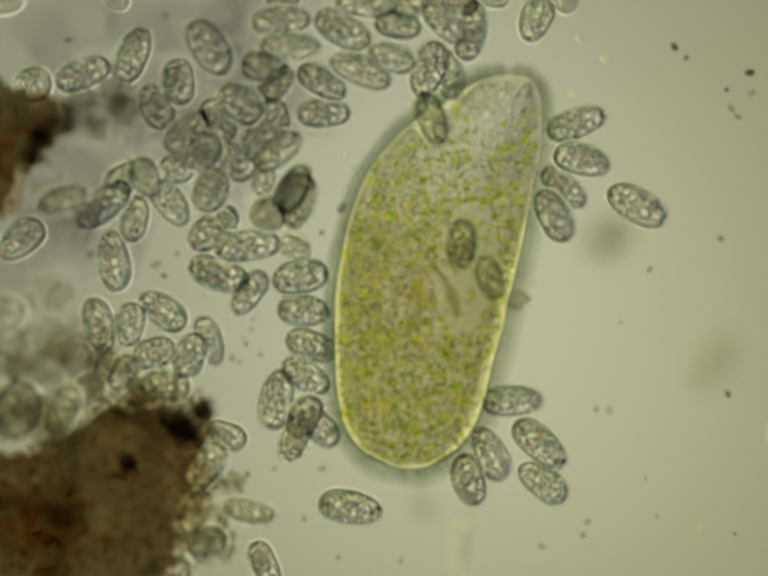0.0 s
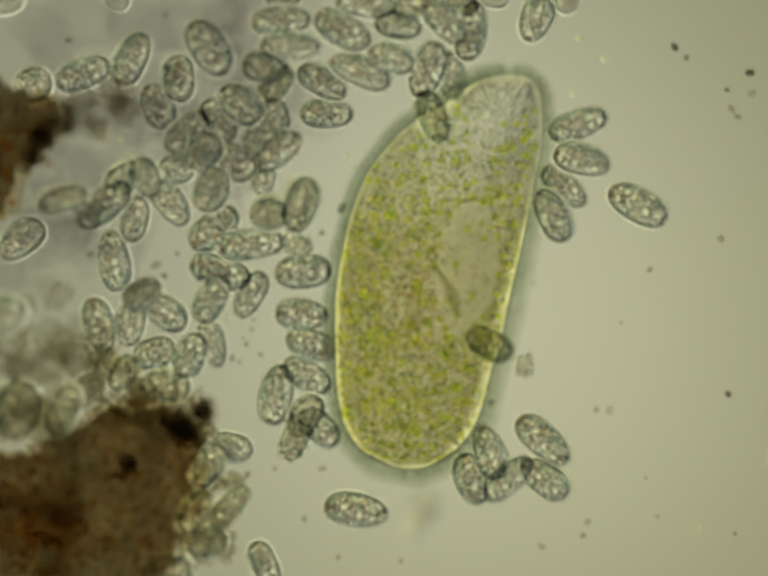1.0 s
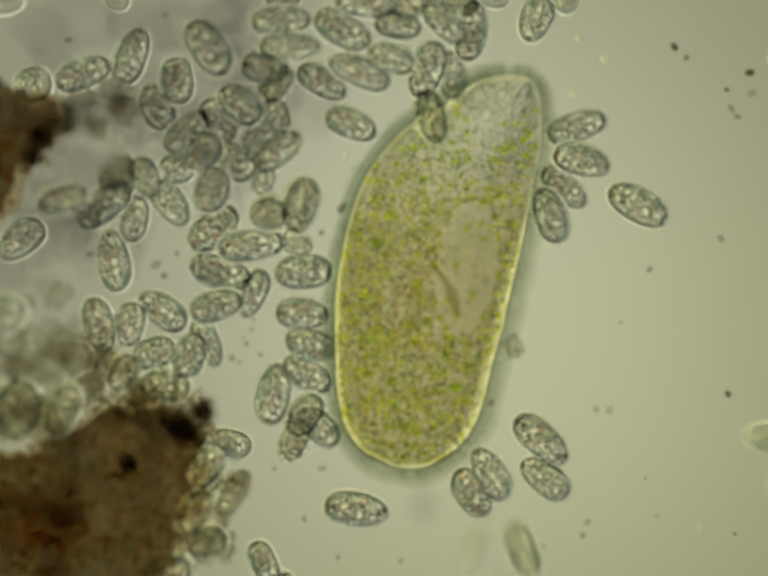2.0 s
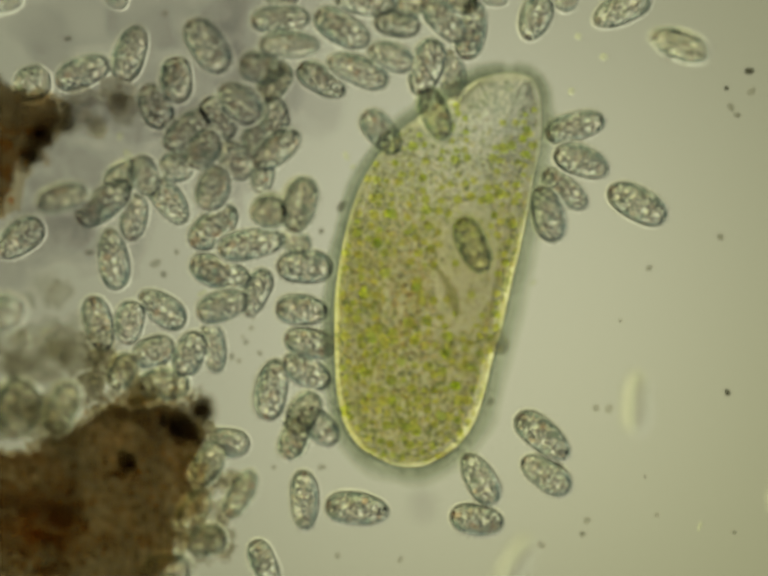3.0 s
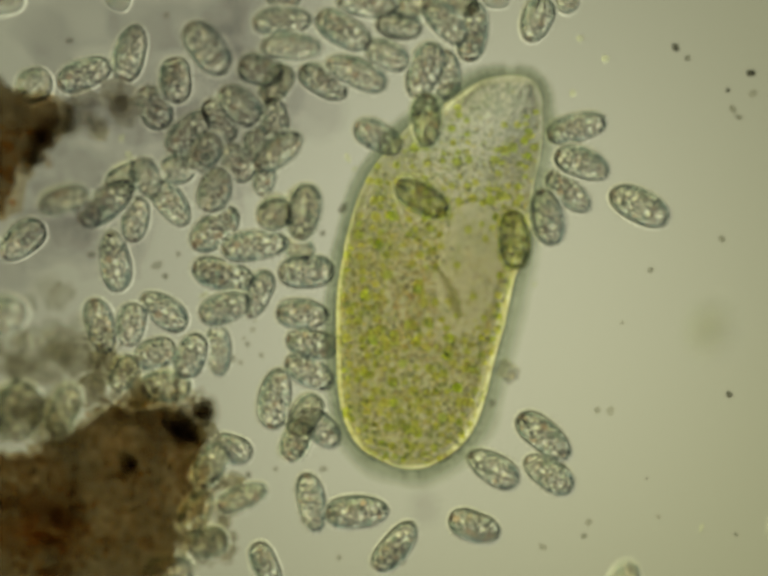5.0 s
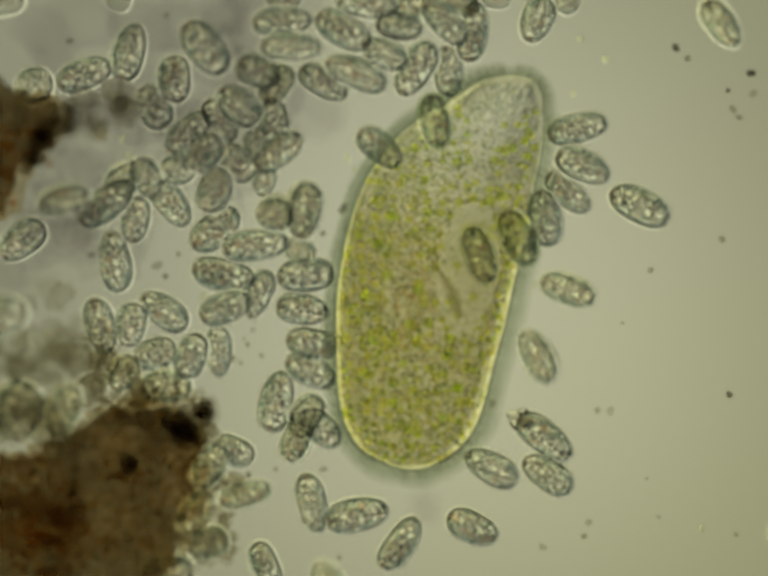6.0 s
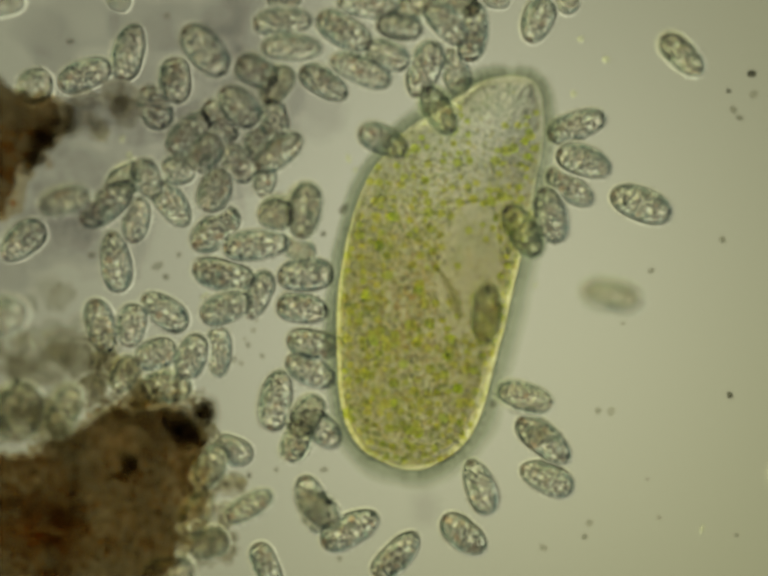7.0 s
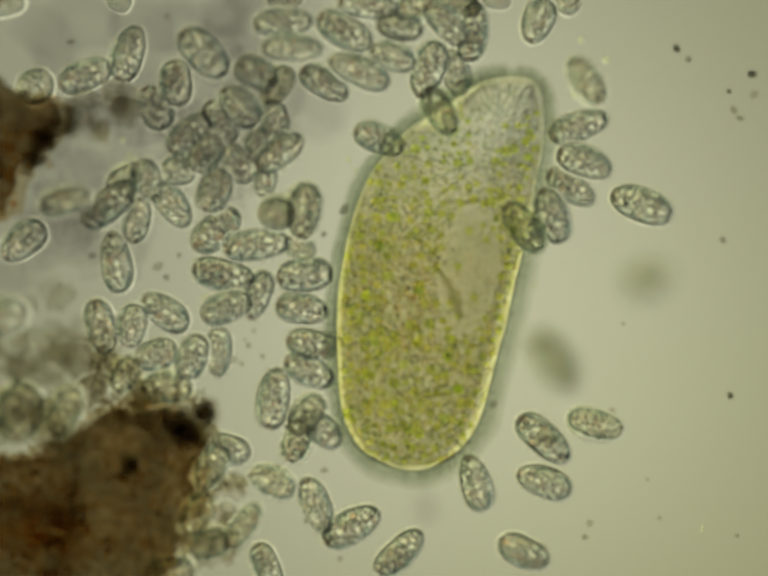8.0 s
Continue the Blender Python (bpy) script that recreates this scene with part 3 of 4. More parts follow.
def green_cell():
    rng = random.Random(5)
    top = new("green_paramecium")
    top.matrix_basis = Matrix.Translation(BASE)
    tagged(top, "large yellow-green slipper-shaped ciliate packed with green algae", "paramecium")
    shell("body", M_BODY, top)
    for inset in (13, 20, 27):
        shell("endoplasm", M_ENDO, top, "yellow-olive inner plasm", inset)
    for k in range(7):
        skirt(top, "ciliary_coat", M_COAT, "grey-green fuzzy rim of beating cilia", 30 - 2.4 * k, 44 - 4.4 * k, 0.036 - 0.003 * k, -2 + 0.3 * k)
    for k in range(2):
        skirt(top, "ciliary_coat", M_COAT, "grey-green fuzzy rim of beating cilia", 27 - 2.2 * k, 0.8, 0.03 - 0.003 * k, -1 + 0.3 * k)
    # a narrow tinted roll, added to draw the dark outline round the body
    skirt(top, "cilia_roots", M_LINE, "thin dark outline laid round the body's edge", 9, 5.5, 0.018, -0.5)
    skirt(top, "cortex", M_CORTEX, "clear yellow outer layer of the body", 15, 15, 0.03, -16)

    def inside(x, y, gap):
        if not 165 < y < 950:
            return False
        c, w = outline(y)
        return -(w - 0.8 * gap) < x - c < w - gap and 165 + gap * 0.6 < y < 950 - gap

    def in_groove(x, y):
        return ((x - 950 - (y - 560) * -0.10) / 62) ** 2 + ((y - 545) / 135) ** 2 < 1

    def in_middle(x, y):
        return ((x - 842) / 62) ** 2 + ((y - 650) / 150) ** 2 < 1

    def spot(gap, groove_share, middle_share=1.0):
        while True:
            x, y = rng.uniform(680, 1110), rng.uniform(150, 960)
            if inside(x, y, gap) and (not in_groove(x, y) or rng.random() < groove_share) and (not in_middle(x, y) or rng.random() < middle_share):
                c, w = outline(y)
                e = min(1.0, 1 - ((x - c) / w) ** 2)
                return x, y, MIDDLE + 0.042 * (min(w, 120) / 120) ** 0.6 * math.sqrt(max(e, 0)) * rng.uniform(0.35, 0.8) * rng.choice((1, 1, -1))

    def place(x, y, z):
        p = plan(x, y, FOCUS) - BASE
        return Vector((p.x, p.y, z))

    alga = [unit_ball("alga", M_ALGA, 2.0 * k, 1) for k in range(3)]
    taken = []
    for i in range(270):
        x, y, z = spot(12, 0.06, 0.35)
        for tries in range(60):
            if rng.random() < np.clip((y - 200) / 280, 0.08, 1) and all((x - u) ** 2 + (y - v) ** 2 > 240 for u, v in taken):
                break
            x, y, z = spot(12, 0.06, 0.35)
        taken.append((x, y))
        r = (rng.uniform(10, 12.5) if i % 5 == 0 else rng.uniform(6.5, 9.5)) * S
        hung("alga", alga[i % 3], top, Matrix.Translation(place(x, y, z)) @ Matrix.Diagonal((r, r * rng.uniform(0.85, 1.1), r * 0.8, 1)))
    swollen = [unit_ball("alga", M_ALGA_OLD, 4.0 * k, 2, 0.06) for k in range(3)]
    for i, (x, y) in enumerate(((835, 661), (872, 656), (847, 697), (913, 689), (760, 693), (788, 704), (874, 750), (909, 724), (803, 822), (745, 763), (790, 560), (742, 600),
                                (770, 500), (800, 440), (850, 880), (900, 850), (930, 790), (820, 740), (850, 590), (1020, 400))):
        r = rng.uniform(9.5, 13) * S
        hung("alga", swollen[i % 3], top, Matrix.Translation(place(x, y, MIDDLE + 0.028)) @ Matrix.Diagonal((r, r * 0.95, r * 0.7, 1)), "swollen green alga with a dark rim")
    # a patch of bright algae under the front end's edge
    for i in range(9):
        y = 228 + 12 * i + rng.uniform(-5, 5)
        c, w = outline(y)
        r = rng.uniform(4, 8.5) * S
        hung("alga", alga[i % 3], top, Matrix.Translation(place(c + w - rng.uniform(14, 40), y, MIDDLE + 0.02)) @ Matrix.Diagonal((r * 1.3, r, r * 0.8, 1)))
    spots = [spot(6, 0.2, 0.5) for i in range(9500)]
    spots = [q for q in spots if rng.random() < np.clip((q[1] - 230) / 300, 0.04, 1)]
    tagged(hung("algae", many_balls("algae", [place(*s)[:] for s in spots], [rng.uniform(1.5, 3.8) * S for s in spots], M_ALGAE), top), "yellow-green algae", kind="stuff")
    spots = [spot(8, 0.4) for i in range(6500)]
    spots = [q for q in spots if rng.random() < np.clip((q[1] - 160) / 300, 0.3, 1)]
    tagged(hung("grains", many_balls("grains", [place(*s)[:] for s in spots], [rng.uniform(1.2, 2.6) * S for s in spots], M_TAN), top), "tan grains", kind="stuff")
    spots = [spot(12, 0.05) for i in range(1150)]
    spots = [q for q in spots if rng.random() < np.clip((q[1] - 180) / 250, 0.2, 1)]
    tagged(hung("dark_grains", many_balls("dark_grains", [place(*s)[:] for s in spots], [rng.uniform(1.8, 4.4) * S for s in spots], M_GRAIN), top), "dark olive grains", kind="stuff")
    spots = [(rng.gauss(838, 34), rng.gauss(630, 95), MIDDLE + rng.uniform(-0.03, 0.03)) for i in range(700)]
    spots = [q for q in spots if inside(q[0], q[1], 20) and not in_groove(q[0], q[1])]
    tagged(hung("amber_grains", many_balls("amber_grains", [place(*s)[:] for s in spots], [rng.uniform(1.8, 4.5) * S for s in spots], M_AMBER), top), "amber grains", kind="stuff")
    # the mouth groove: a clear hollow with a curved fold
    bm = bmesh.new()
    ball(bm, place(950, 548, MIDDLE), (58 * S, 128 * S, 0.032), 4, turn=radians(-6), rough=0.08)
    groove = part("mouth_groove", bm, M_GROOVE, top, "clear smooth mouth groove")
    bm = bmesh.new()
    for wide, high in ((6, 0.034), (11, 0.026), (17, 0.018)):
        last = None
        for i in range(17):
            f = i / 16
            p = place(882 + 52 * f + 6 * math.sin(math.pi * f), 540 + 108 * f - 10 * math.sin(math.pi * f), MIDDLE + high)
            w = wide * (0.25 + 0.75 * f) * math.sqrt(max(1 - f ** 6, 0.01)) * S
            ring = [bm.verts.new(p + Vector((w * math.cos(a), 0.3 * w * math.sin(a), 0.4 * w * math.sin(a)))) for a in (0, 0.785, 1.57, 2.356, 3.14, 3.927, 4.71, 5.5)]
            if last:
                for j in range(8):
                    bm.faces.new((last[j], last[j - 1], ring[j - 1], ring[j]))
            last = ring
    part("fold", bm, M_FOLD, groove, "dark curved fold of the gullet")
    # dark round droplets strewn through the middle
    drop = unit_ball("droplet", M_DROP, 7.0, 2, 0.05)
    for x, y, r in ((796, 462, 4), (756, 552, 4), (810, 589, 4), (830, 585, 5), (807, 642, 5), (783, 666, 4.5), (802, 664, 4.5), (852, 674, 4.5), (860, 728, 4.5),
                    (837, 763, 5), (826, 763, 3.5), (833, 844, 4.5), (764, 590, 3.5), (900, 800, 3.5)):
        hung("droplet", drop, top, Matrix.Translation(place(x, y, MIDDLE + 0.03)) @ Matrix.Scale(r * S, 4), "tiny dark round droplet")
    # rods under the skin round the front end
    bm = bmesh.new()
    for i in range(1500):
        y = 160 + 210 * rng.random() ** 1.2
        c, w = outline(y)
        x = c + w * rng.uniform(-0.75, 1)
        if not inside(x, y, 9):
            continue
        d = Vector((x - 965 + rng.uniform(-30, 30), 340 - y + rng.uniform(-25, 25), 0)).normalized()
        q = place(x, y, MIDDLE + 0.025 * rng.random())
        far = 5 + 5 * (x - c > 0.45 * w)
        hair(bm, q - d * far * S, q + d * far * S, 1.15 * S)
    tagged(part("trichocysts", bm, M_ROD, top, "fine rods under the skin"), kind="stuff")
    bm = bmesh.new()
    for i in range(2200):
        f = rng.random()
        p, nor = edge(f, 0), out_of(f)
        nor = Vector((nor.x, -nor.y, 0))
        tang = Vector((-nor.y, nor.x, 0))
        q = place(p.x, p.y, MIDDLE + rng.uniform(-0.03, 0.03))
        hair(bm, q, q + (nor + tang * rng.uniform(-0.3, 0.3)) * rng.uniform(14, 38) * S, 0.45 * S)
    tagged(part("cilia", bm, M_HAIR, top, "fringe of fine grey cilia"), kind="stuff")
    THINGS["green"], HEIGHTS["green"] = top, 0.0


green_cell()


# ---- the brown flakes and the grey slime ----
def flake(name, lumps, material, label, category, z, seed, size, flat=0.5, rough=0.35):
    """A ragged heap of lumps: (x, y, reach, how many)."""
    rng = random.Random(seed)
    top = new(name)
    p0 = plan(lumps[0][0], lumps[0][1], 0.0)
    top.matrix_basis = Matrix.Translation(p0)
    tagged(top, label, category)
    for x, y, reach, n in lumps:
        for i in range(n):
            bm = bmesh.new()
            a, k = rng.uniform(0, 6.28), math.sqrt(rng.random())
            r = rng.uniform(*size) * S
            zz = max(z + rng.uniform(-0.5, 0.5) * z, r * flat)
            q = plan(x + reach * k * math.cos(a), y + reach * k * math.sin(a), zz) - p0
            ball(bm, q, (r, r * rng.uniform(0.6, 1), r * flat), 3, rng.uniform(0, 3.14), rough, seed=rng.uniform(0, 50))
            part("clump", bm, material, top)
    return top


def slab(top, cx, cy, ovals, high, middle, material, seed):
    """The broad ragged body of a flake: ovals (x, y, reach across, reach down) run together round (cx, cy), thick in the middle."""
    bm = bmesh.new()
    p0 = top.matrix_basis.translation
    seg, rings = 160, 9
    rim = []
    for j in range(seg):
        a = 2 * math.pi * j / seg
        d = Vector((math.cos(a), math.sin(a)))
        far = 20.0
        for x, y, rx, ry in ovals:
            for k in range(8, 420, 6):
                if ((cx + d.x * k - x) / rx) ** 2 + ((cy + d.y * k - y) / ry) ** 2 < 1:
                    far = max(far, k)
        rim.append((d, far))
    reach = [sum(rim[(j + k) % seg][1] for k in range(-5, 6)) / 11 for j in range(seg)]
    for j, (d, far) in enumerate(rim):
        far = reach[j]
        far *= 1 + 0.13 * noise.fractal(Vector((d.x * 5 + seed, d.y * 5, 0)), 0.6, 2.0, 6)
        rim[j] = (d, far)
    for side in (1, -1):
        rows = []
        for i in range(rings + 1):
            f = i / rings
            row = []
            for d, far in rim:
                q = plan(cx + d.x * far * f, cy + d.y * far * f, FOCUS) - p0
                lump = 1 + 0.35 * noise.fractal(Vector((q.x * 12 + seed, q.y * 12, side)), 0.9, 2.0, 4)
                row.append(bm.verts.new((q.x, q.y, middle + side * high * math.sqrt(max(1 - f ** 4, 0)) * lump)))
            rows.append(row)
        for a, b in zip(rows, rows[1:]):
            for j in range(seg):
                bm.faces.new((a[j], a[j - 1], b[j - 1], b[j]) if side > 0 else (a[j], b[j], b[j - 1], a[j - 1]))
    bmesh.ops.remove_doubles(bm, verts=bm.verts, dist=0.0002)
    part("body", bm, material, top)


def crumbs(top, n, areas, size, z, seed, material=M_CRUMB):
    """Crumbs strewn over ragged oval areas: (x, y, reach across, reach down)."""
    rng = random.Random(seed)
    p0 = top.matrix_basis.translation
    shapes = []
    for k in range(6):
        bm = bmesh.new()
        ball(bm, (0, 0, 0), (1, 0.75, 0.7), 2, 0, 0.5, seed=seed + 3.3 * k)
        shapes.append((np.array([v.co[:] for v in bm.verts]), np.array([[q.index for q in f.verts] for f in bm.faces])))
        bm.free()
    total = sum(a[2] * a[3] for a in areas)
    vs, fs, used = [], [], 0
    for x, y, rx, ry in areas:
        for i in range(int(n * rx * ry / total)):
            a, k = rng.uniform(0, 6.28), rng.random() ** 0.55
            k *= 1 + 0.28 * noise.noise(Vector((math.cos(a) * 2.2 + x, math.sin(a) * 2.2 + y, seed)))
            r = rng.uniform(*size) * S * rng.choice((0.6, 1, 1, 1.4))
            q = plan(x + rx * k * math.cos(a), y + ry * k * math.sin(a), max(z * rng.uniform(0.2, 1.3), r)) - p0
            v, f = shapes[rng.randrange(6)]
            t = rng.uniform(0, 6.28)
            c, w = math.cos(t), math.sin(t)
            vs.append(v @ np.array([[c, w, 0], [-w, c, 0], [0, 0, 1]]) * r + np.array(q))
            fs.append(f + used)
            used += len(v)
    me = bpy.data.meshes.new("crumbs")
    me.from_pydata(np.concatenate(vs).tolist(), [], np.concatenate(fs).tolist())
    me.polygons.foreach_set("use_smooth", [True] * len(me.polygons))
    me.materials.append(material)
    tagged(hung("crumbs", me, top), "fine brown crumbs", kind="stuff")


def bare(name, x, y, label, category):
    top = new(name)
    top.matrix_basis = Matrix.Translation(plan(x, y, 0.0))
    return tagged(top, label, category)


def fibres(top, n, areas, size, z, seed, material=M_THIN):
    """Fine bent threads of rotten plant matter strewn over ragged oval areas."""
    rng = random.Random(seed)
    p0 = top.matrix_basis.translation
    total = sum(a[2] * a[3] for a in areas)
    bm = bmesh.new()
    for x, y, rx, ry in areas:
        for i in range(int(n * rx * ry / total)):
            a, k, t = rng.uniform(0, 6.28), rng.random() ** 0.5, rng.uniform(0, 6.28)
            q = plan(x + rx * k * math.cos(a), y + ry * k * math.sin(a), z * rng.uniform(0.5, 1.3)) - p0
            d = Vector((math.cos(t), math.sin(t), rng.uniform(-0.2, 0.2))) * rng.uniform(*size) * S
            hair(bm, q - d, q + d, rng.uniform(0.9, 1.9) * S)
    tagged(part("fibres", bm, material, top, "fine brown plant fibres"), kind="stuff")


brown = bare("detritus_flake", 150, 1050, "dark brown ragged flake of plant detritus on the slide", "detritus")
slab(brown, 170, 1050, [(90, 1110, 275, 195), (240, 1000, 155, 150), (300, 905, 120, 88)], 0.06, 0.25, M_BROWN, 3.0)
slab(brown, 170, 1050, [(90, 1110, 290, 206), (240, 1000, 172, 164), (300, 905, 134, 100)], 0.03, 0.16, M_THIN, 4.0)
crumbs(brown, 1500, [(100, 1100, 250, 180), (240, 1000, 150, 145), (300, 905, 115, 85)], (2.5, 7), 0.27, 31)
crumbs(brown, 900, [(20, 1030, 150, 110), (90, 1100, 100, 90)], (4, 10), 0.24, 36)
crumbs(brown, 160, [(90, 1085, 170, 90), (320, 985, 60, 80), (350, 900, 50, 40)], (2, 5), 0.2, 38, M_RUST)
crumbs(brown, 700, [(280, 815, 150, 58), (205, 720, 45, 70), (400, 960, 34, 150)], (2.2, 6), 0.17, 32, M_MURK)
crumbs(brown, 280, [(280, 828, 140, 44), (395, 970, 34, 150)], (2, 6), 0.16, 37)
# these crumbs are added to put in the shade round a dark cell
crumbs(brown, 260, [(425, 1108, 62, 48), (350, 1150, 60, 30)], (3, 7), 0.2, 43, M_MURK)
fibres(brown, 900, [(100, 1100, 250, 180), (240, 1000, 150, 145), (300, 905, 115, 85)], (7, 20), 0.26, 41)
fibres(brown, 380, [(392, 990, 26, 130), (330, 835, 110, 30), (120, 890, 90, 24)], (7, 18), 0.17, 42)
rust = bare("detritus_flake", 40, 270, "dark brown detritus flake with a black edge", "detritus")
slab(rust, 15, 285, [(-5, 265, 125, 80), (75, 240, 78, 40), (-20, 350, 75, 105), (-10, 205, 45, 58), (85, 285, 42, 48)], 0.06, 0.25, M_BROWN, 9.0)
slab(rust, 15, 285, [(-5, 265, 136, 90), (75, 240, 92, 50), (-20, 350, 95, 115)], 0.03, 0.16, M_THIN, 8.0)
crumbs(rust, 380, [(0, 275, 125, 85), (70, 238, 85, 45), (-15, 370, 55, 85)], (2.5, 7), 0.24, 33)
crumbs(rust, 80, [(175, 235, 44, 34), (215, 205, 40, 24)], (6, 13), 0.3, 34, M_HAZE)
crumbs(rust, 70, [(0, 385, 30, 45), (20, 300, 60, 50)], (3, 7), 0.2, 35, M_RUST)
flake("detritus_lump", [(128, 238, 24, 7), (92, 280, 24, 7), (58, 322, 20, 5)], M_BLACK, "nearly black lump of detritus", "detritus", 0.22, 13, (12, 24))
flake("detritus_lump", [(360, 868, 26, 8), (418, 838, 10, 5)], M_BLACK, "nearly black lump at the flake's edge", "detritus", 0.24, 14, (15, 32), 0.5, 0.6)
flake("detritus_lump", [(260, 947, 12, 3)], M_BLACK, "small black lump on the brown flake", "detritus", 0.2, 15, (10, 19))
flake("slime", [(70, 690, 110, 15), (70, 790, 120, 15), (40, 850, 60, 11), (140, 830, 60, 7), (100, 870, 60, 5), (150, 700, 60, 5)], M_MURK, "grey see-through slime beside the brown flake", "slime", 0.30, 16, (14, 42), 0.5, 0.6)
flake("slime", [(80, 722, 42, 7), (40, 790, 30, 3)], M_CLEAR, "bright glassy lumps in the grey slime", "slime", 0.22, 26, (7, 16))
flake("slime", [(235, 800, 60, 16), (330, 805, 60, 12), (215, 735, 34, 8)], M_GREY, "grainy brown-grey slime round the cells", "slime", 0.08, 17, (12, 30))
flake("slime", [(190, 232, 40, 6), (235, 205, 30, 5)], M_GREY, "smoky slime at the flake's tip", "slime", 0.16, 18, (14, 30))
flake("slime", [(430, 900, 28, 6), (440, 980, 30, 7), (430, 1050, 34, 7), (370, 1090, 24, 5), (450, 1130, 22, 4), (480, 980, 18, 4)], M_GREY,
      "clear lumpy slime along the flake's edge", "slime", 0.08, 19, (10, 26))


# broad faint lumps, added to darken the background between the crowded cells
flake("slime", [(150, 320, 100, 7), (70, 500, 90, 7), (120, 150, 130, 7), (300, 130, 120, 9), (500, 60, 100, 10), (560, 180, 90, 7), (420, 300, 100, 12), (180, 420, 80, 6), (330, 215, 70, 4)], M_HAZE,
      "thin smoky veil added to dim the field over the crowded cells", "slime", 0.38, 23, (40, 80), 0.3)
# two faint lumps that make a soft darker smudge
flake("slime", [(868, 1045, 20, 2)], M_HAZE, "faint smoky clot above the slide", "slime", 0.45, 24, (26, 34), 0.5)


# ---- a burst cell drifting past the green one ----
def fragment():
    top = new("cell_fragment")
    p = plan(1055, 615, 0.06)
    top.matrix_basis = Matrix.Translation(p)
    tagged(top, "torn pale cell fragment with a dark grain inside", "fragment")
    bm = bmesh.new()
    ball(bm, (0, 0, 0), (26 * S, 21 * S, 18 * S), 3, 0.4, 0.25, seed=4.0)
    part("membrane", bm, M_PALE, top)
    for i, (x, y, r) in enumerate(((-9, -2, 8), (6, 5, 6), (8, -9, 5), (-4, 10, 5))):
        hung("vacuole", VACUOLES[i], top, Matrix.Translation((x * S, y * S, 0)) @ Matrix.Scale(r * S, 4))
    bm = bmesh.new()
    ball(bm, (-10 * S, -4 * S, 8 * S), (8 * S, 6 * S, 5 * S), 2, 0, 0.4, seed=2.0)
    part("dark_grain", bm, M_SPECK, top)
    THINGS["fragment"], HEIGHTS["fragment"] = top, 0.06


fragment()


# ---- specks in the water ----
def speck(x, y, r, long=1.0, turn=0.0, glassy=False, black=False):
    bm = bmesh.new()
    ball(bm, (0, 0, 0), (r * S * long, r * S, r * S * 0.7), 2, 0, 0.3, seed=x * 0.1)
    p = plan(x, y, r * S * 0.7)
    ob = hung("glassy_bit" if glassy else "speck", mesh_of("speck", bm, M_GLINT if glassy else M_DIRT if black else M_SPECK), m=pose(p.x, p.y, p.z, 0, 0, turn))
    tagged(ob, "tiny bright glassy crumb on the slide" if glassy else "tiny dark crumb of dirt on the slide", "speck", "specks")


speck(1377, 96, 7, 1.3, -50, black=True)
speck(1401, 118, 6)
speck(1531, 148, 7, 1.4, black=True)
speck(1536, 190, 7, 1.5, 30)
speck(1484, 183, 5, black=True)
speck(1494, 222, 6, 1.5, -60)
speck(1506, 238, 5, 1.6, -20)
speck(1472, 487, 7)
speck(1486, 804, 7, black=True)
speck(1217, 836, 7)
speck(1244, 837, 9)
speck(1326, 550, 5, 1.5, 40)
speck(1200, 1065, 7)
speck(1190, 1094, 6)
speck(1342, 1054, 5)
speck(1430, 1078, 4, 2.4, 75, True)
speck(1500, 1090, 4)
speck(414, 601, 4, 2.6, 35, True)
speck(462, 652, 3.5, 2.8, 38, True)
speck(690, 1138, 6)
speck(621, 1060, 6)
speck(560, 957, 5)
speck(658, 957, 6, 1.6)
speck(505, 968, 7)
speck(657, 475, 6)
speck(318, 541, 8, 1.5, 20)
speck(335, 563, 7)
speck(362, 518, 6)
speck(184, 519, 6, 1.4)
speck(118, 578, 6)
speck(503, 702, 6)
speck(531, 724, 6)
speck(474, 731, 7)
speck(489, 739, 6)
speck(514, 672, 6)
speck(518, 652, 5)
speck(496, 690, 4)
speck(338, 30, 6)
speck(140, 82, 5, 1.8, 10)
speck(1318, 976, 3)
speck(1106, 1116, 6, 1.5, -30)
speck(818, 1146, 5, 1.4, 60)
speck(698, 425, 8, 1.6, 60)
speck(1003, 822, 7, 1.3, 40)
speck(1090, 580, 4, 1.4, 60, True)
speck(708, 322, 5, 2.0, -70, True)
speck(722, 344, 4, 1.6, 20, True)
speck(1268, 658, 4)
speck(1234, 120, 8, 1.0, 0, True)
speck(1168, 190, 7, 1.0, 0, True)
speck(1182, 78, 7, 1.0, 0, True)
speck(246, 282, 6, 1.3, 70, True)
speck(262, 318, 7, 1.6, -60, True)


# ---- what moves ----
def swim(key, *rows):
    """Key a ciliate: seconds, millimetres across and down the field, turn, and a height where it changes."""
    keyed, z = [], HEIGHTS[key]
    for t, x, y, turn, *height in rows:
        z = height[0] if height else z
        dx, dy = sway(t)
        p = plan(x - dx, y - dy, z)
        keyed.append((t, pose(p.x, p.y, p.z, 0, 0, turn)))
    walk(THINGS[key], keyed)


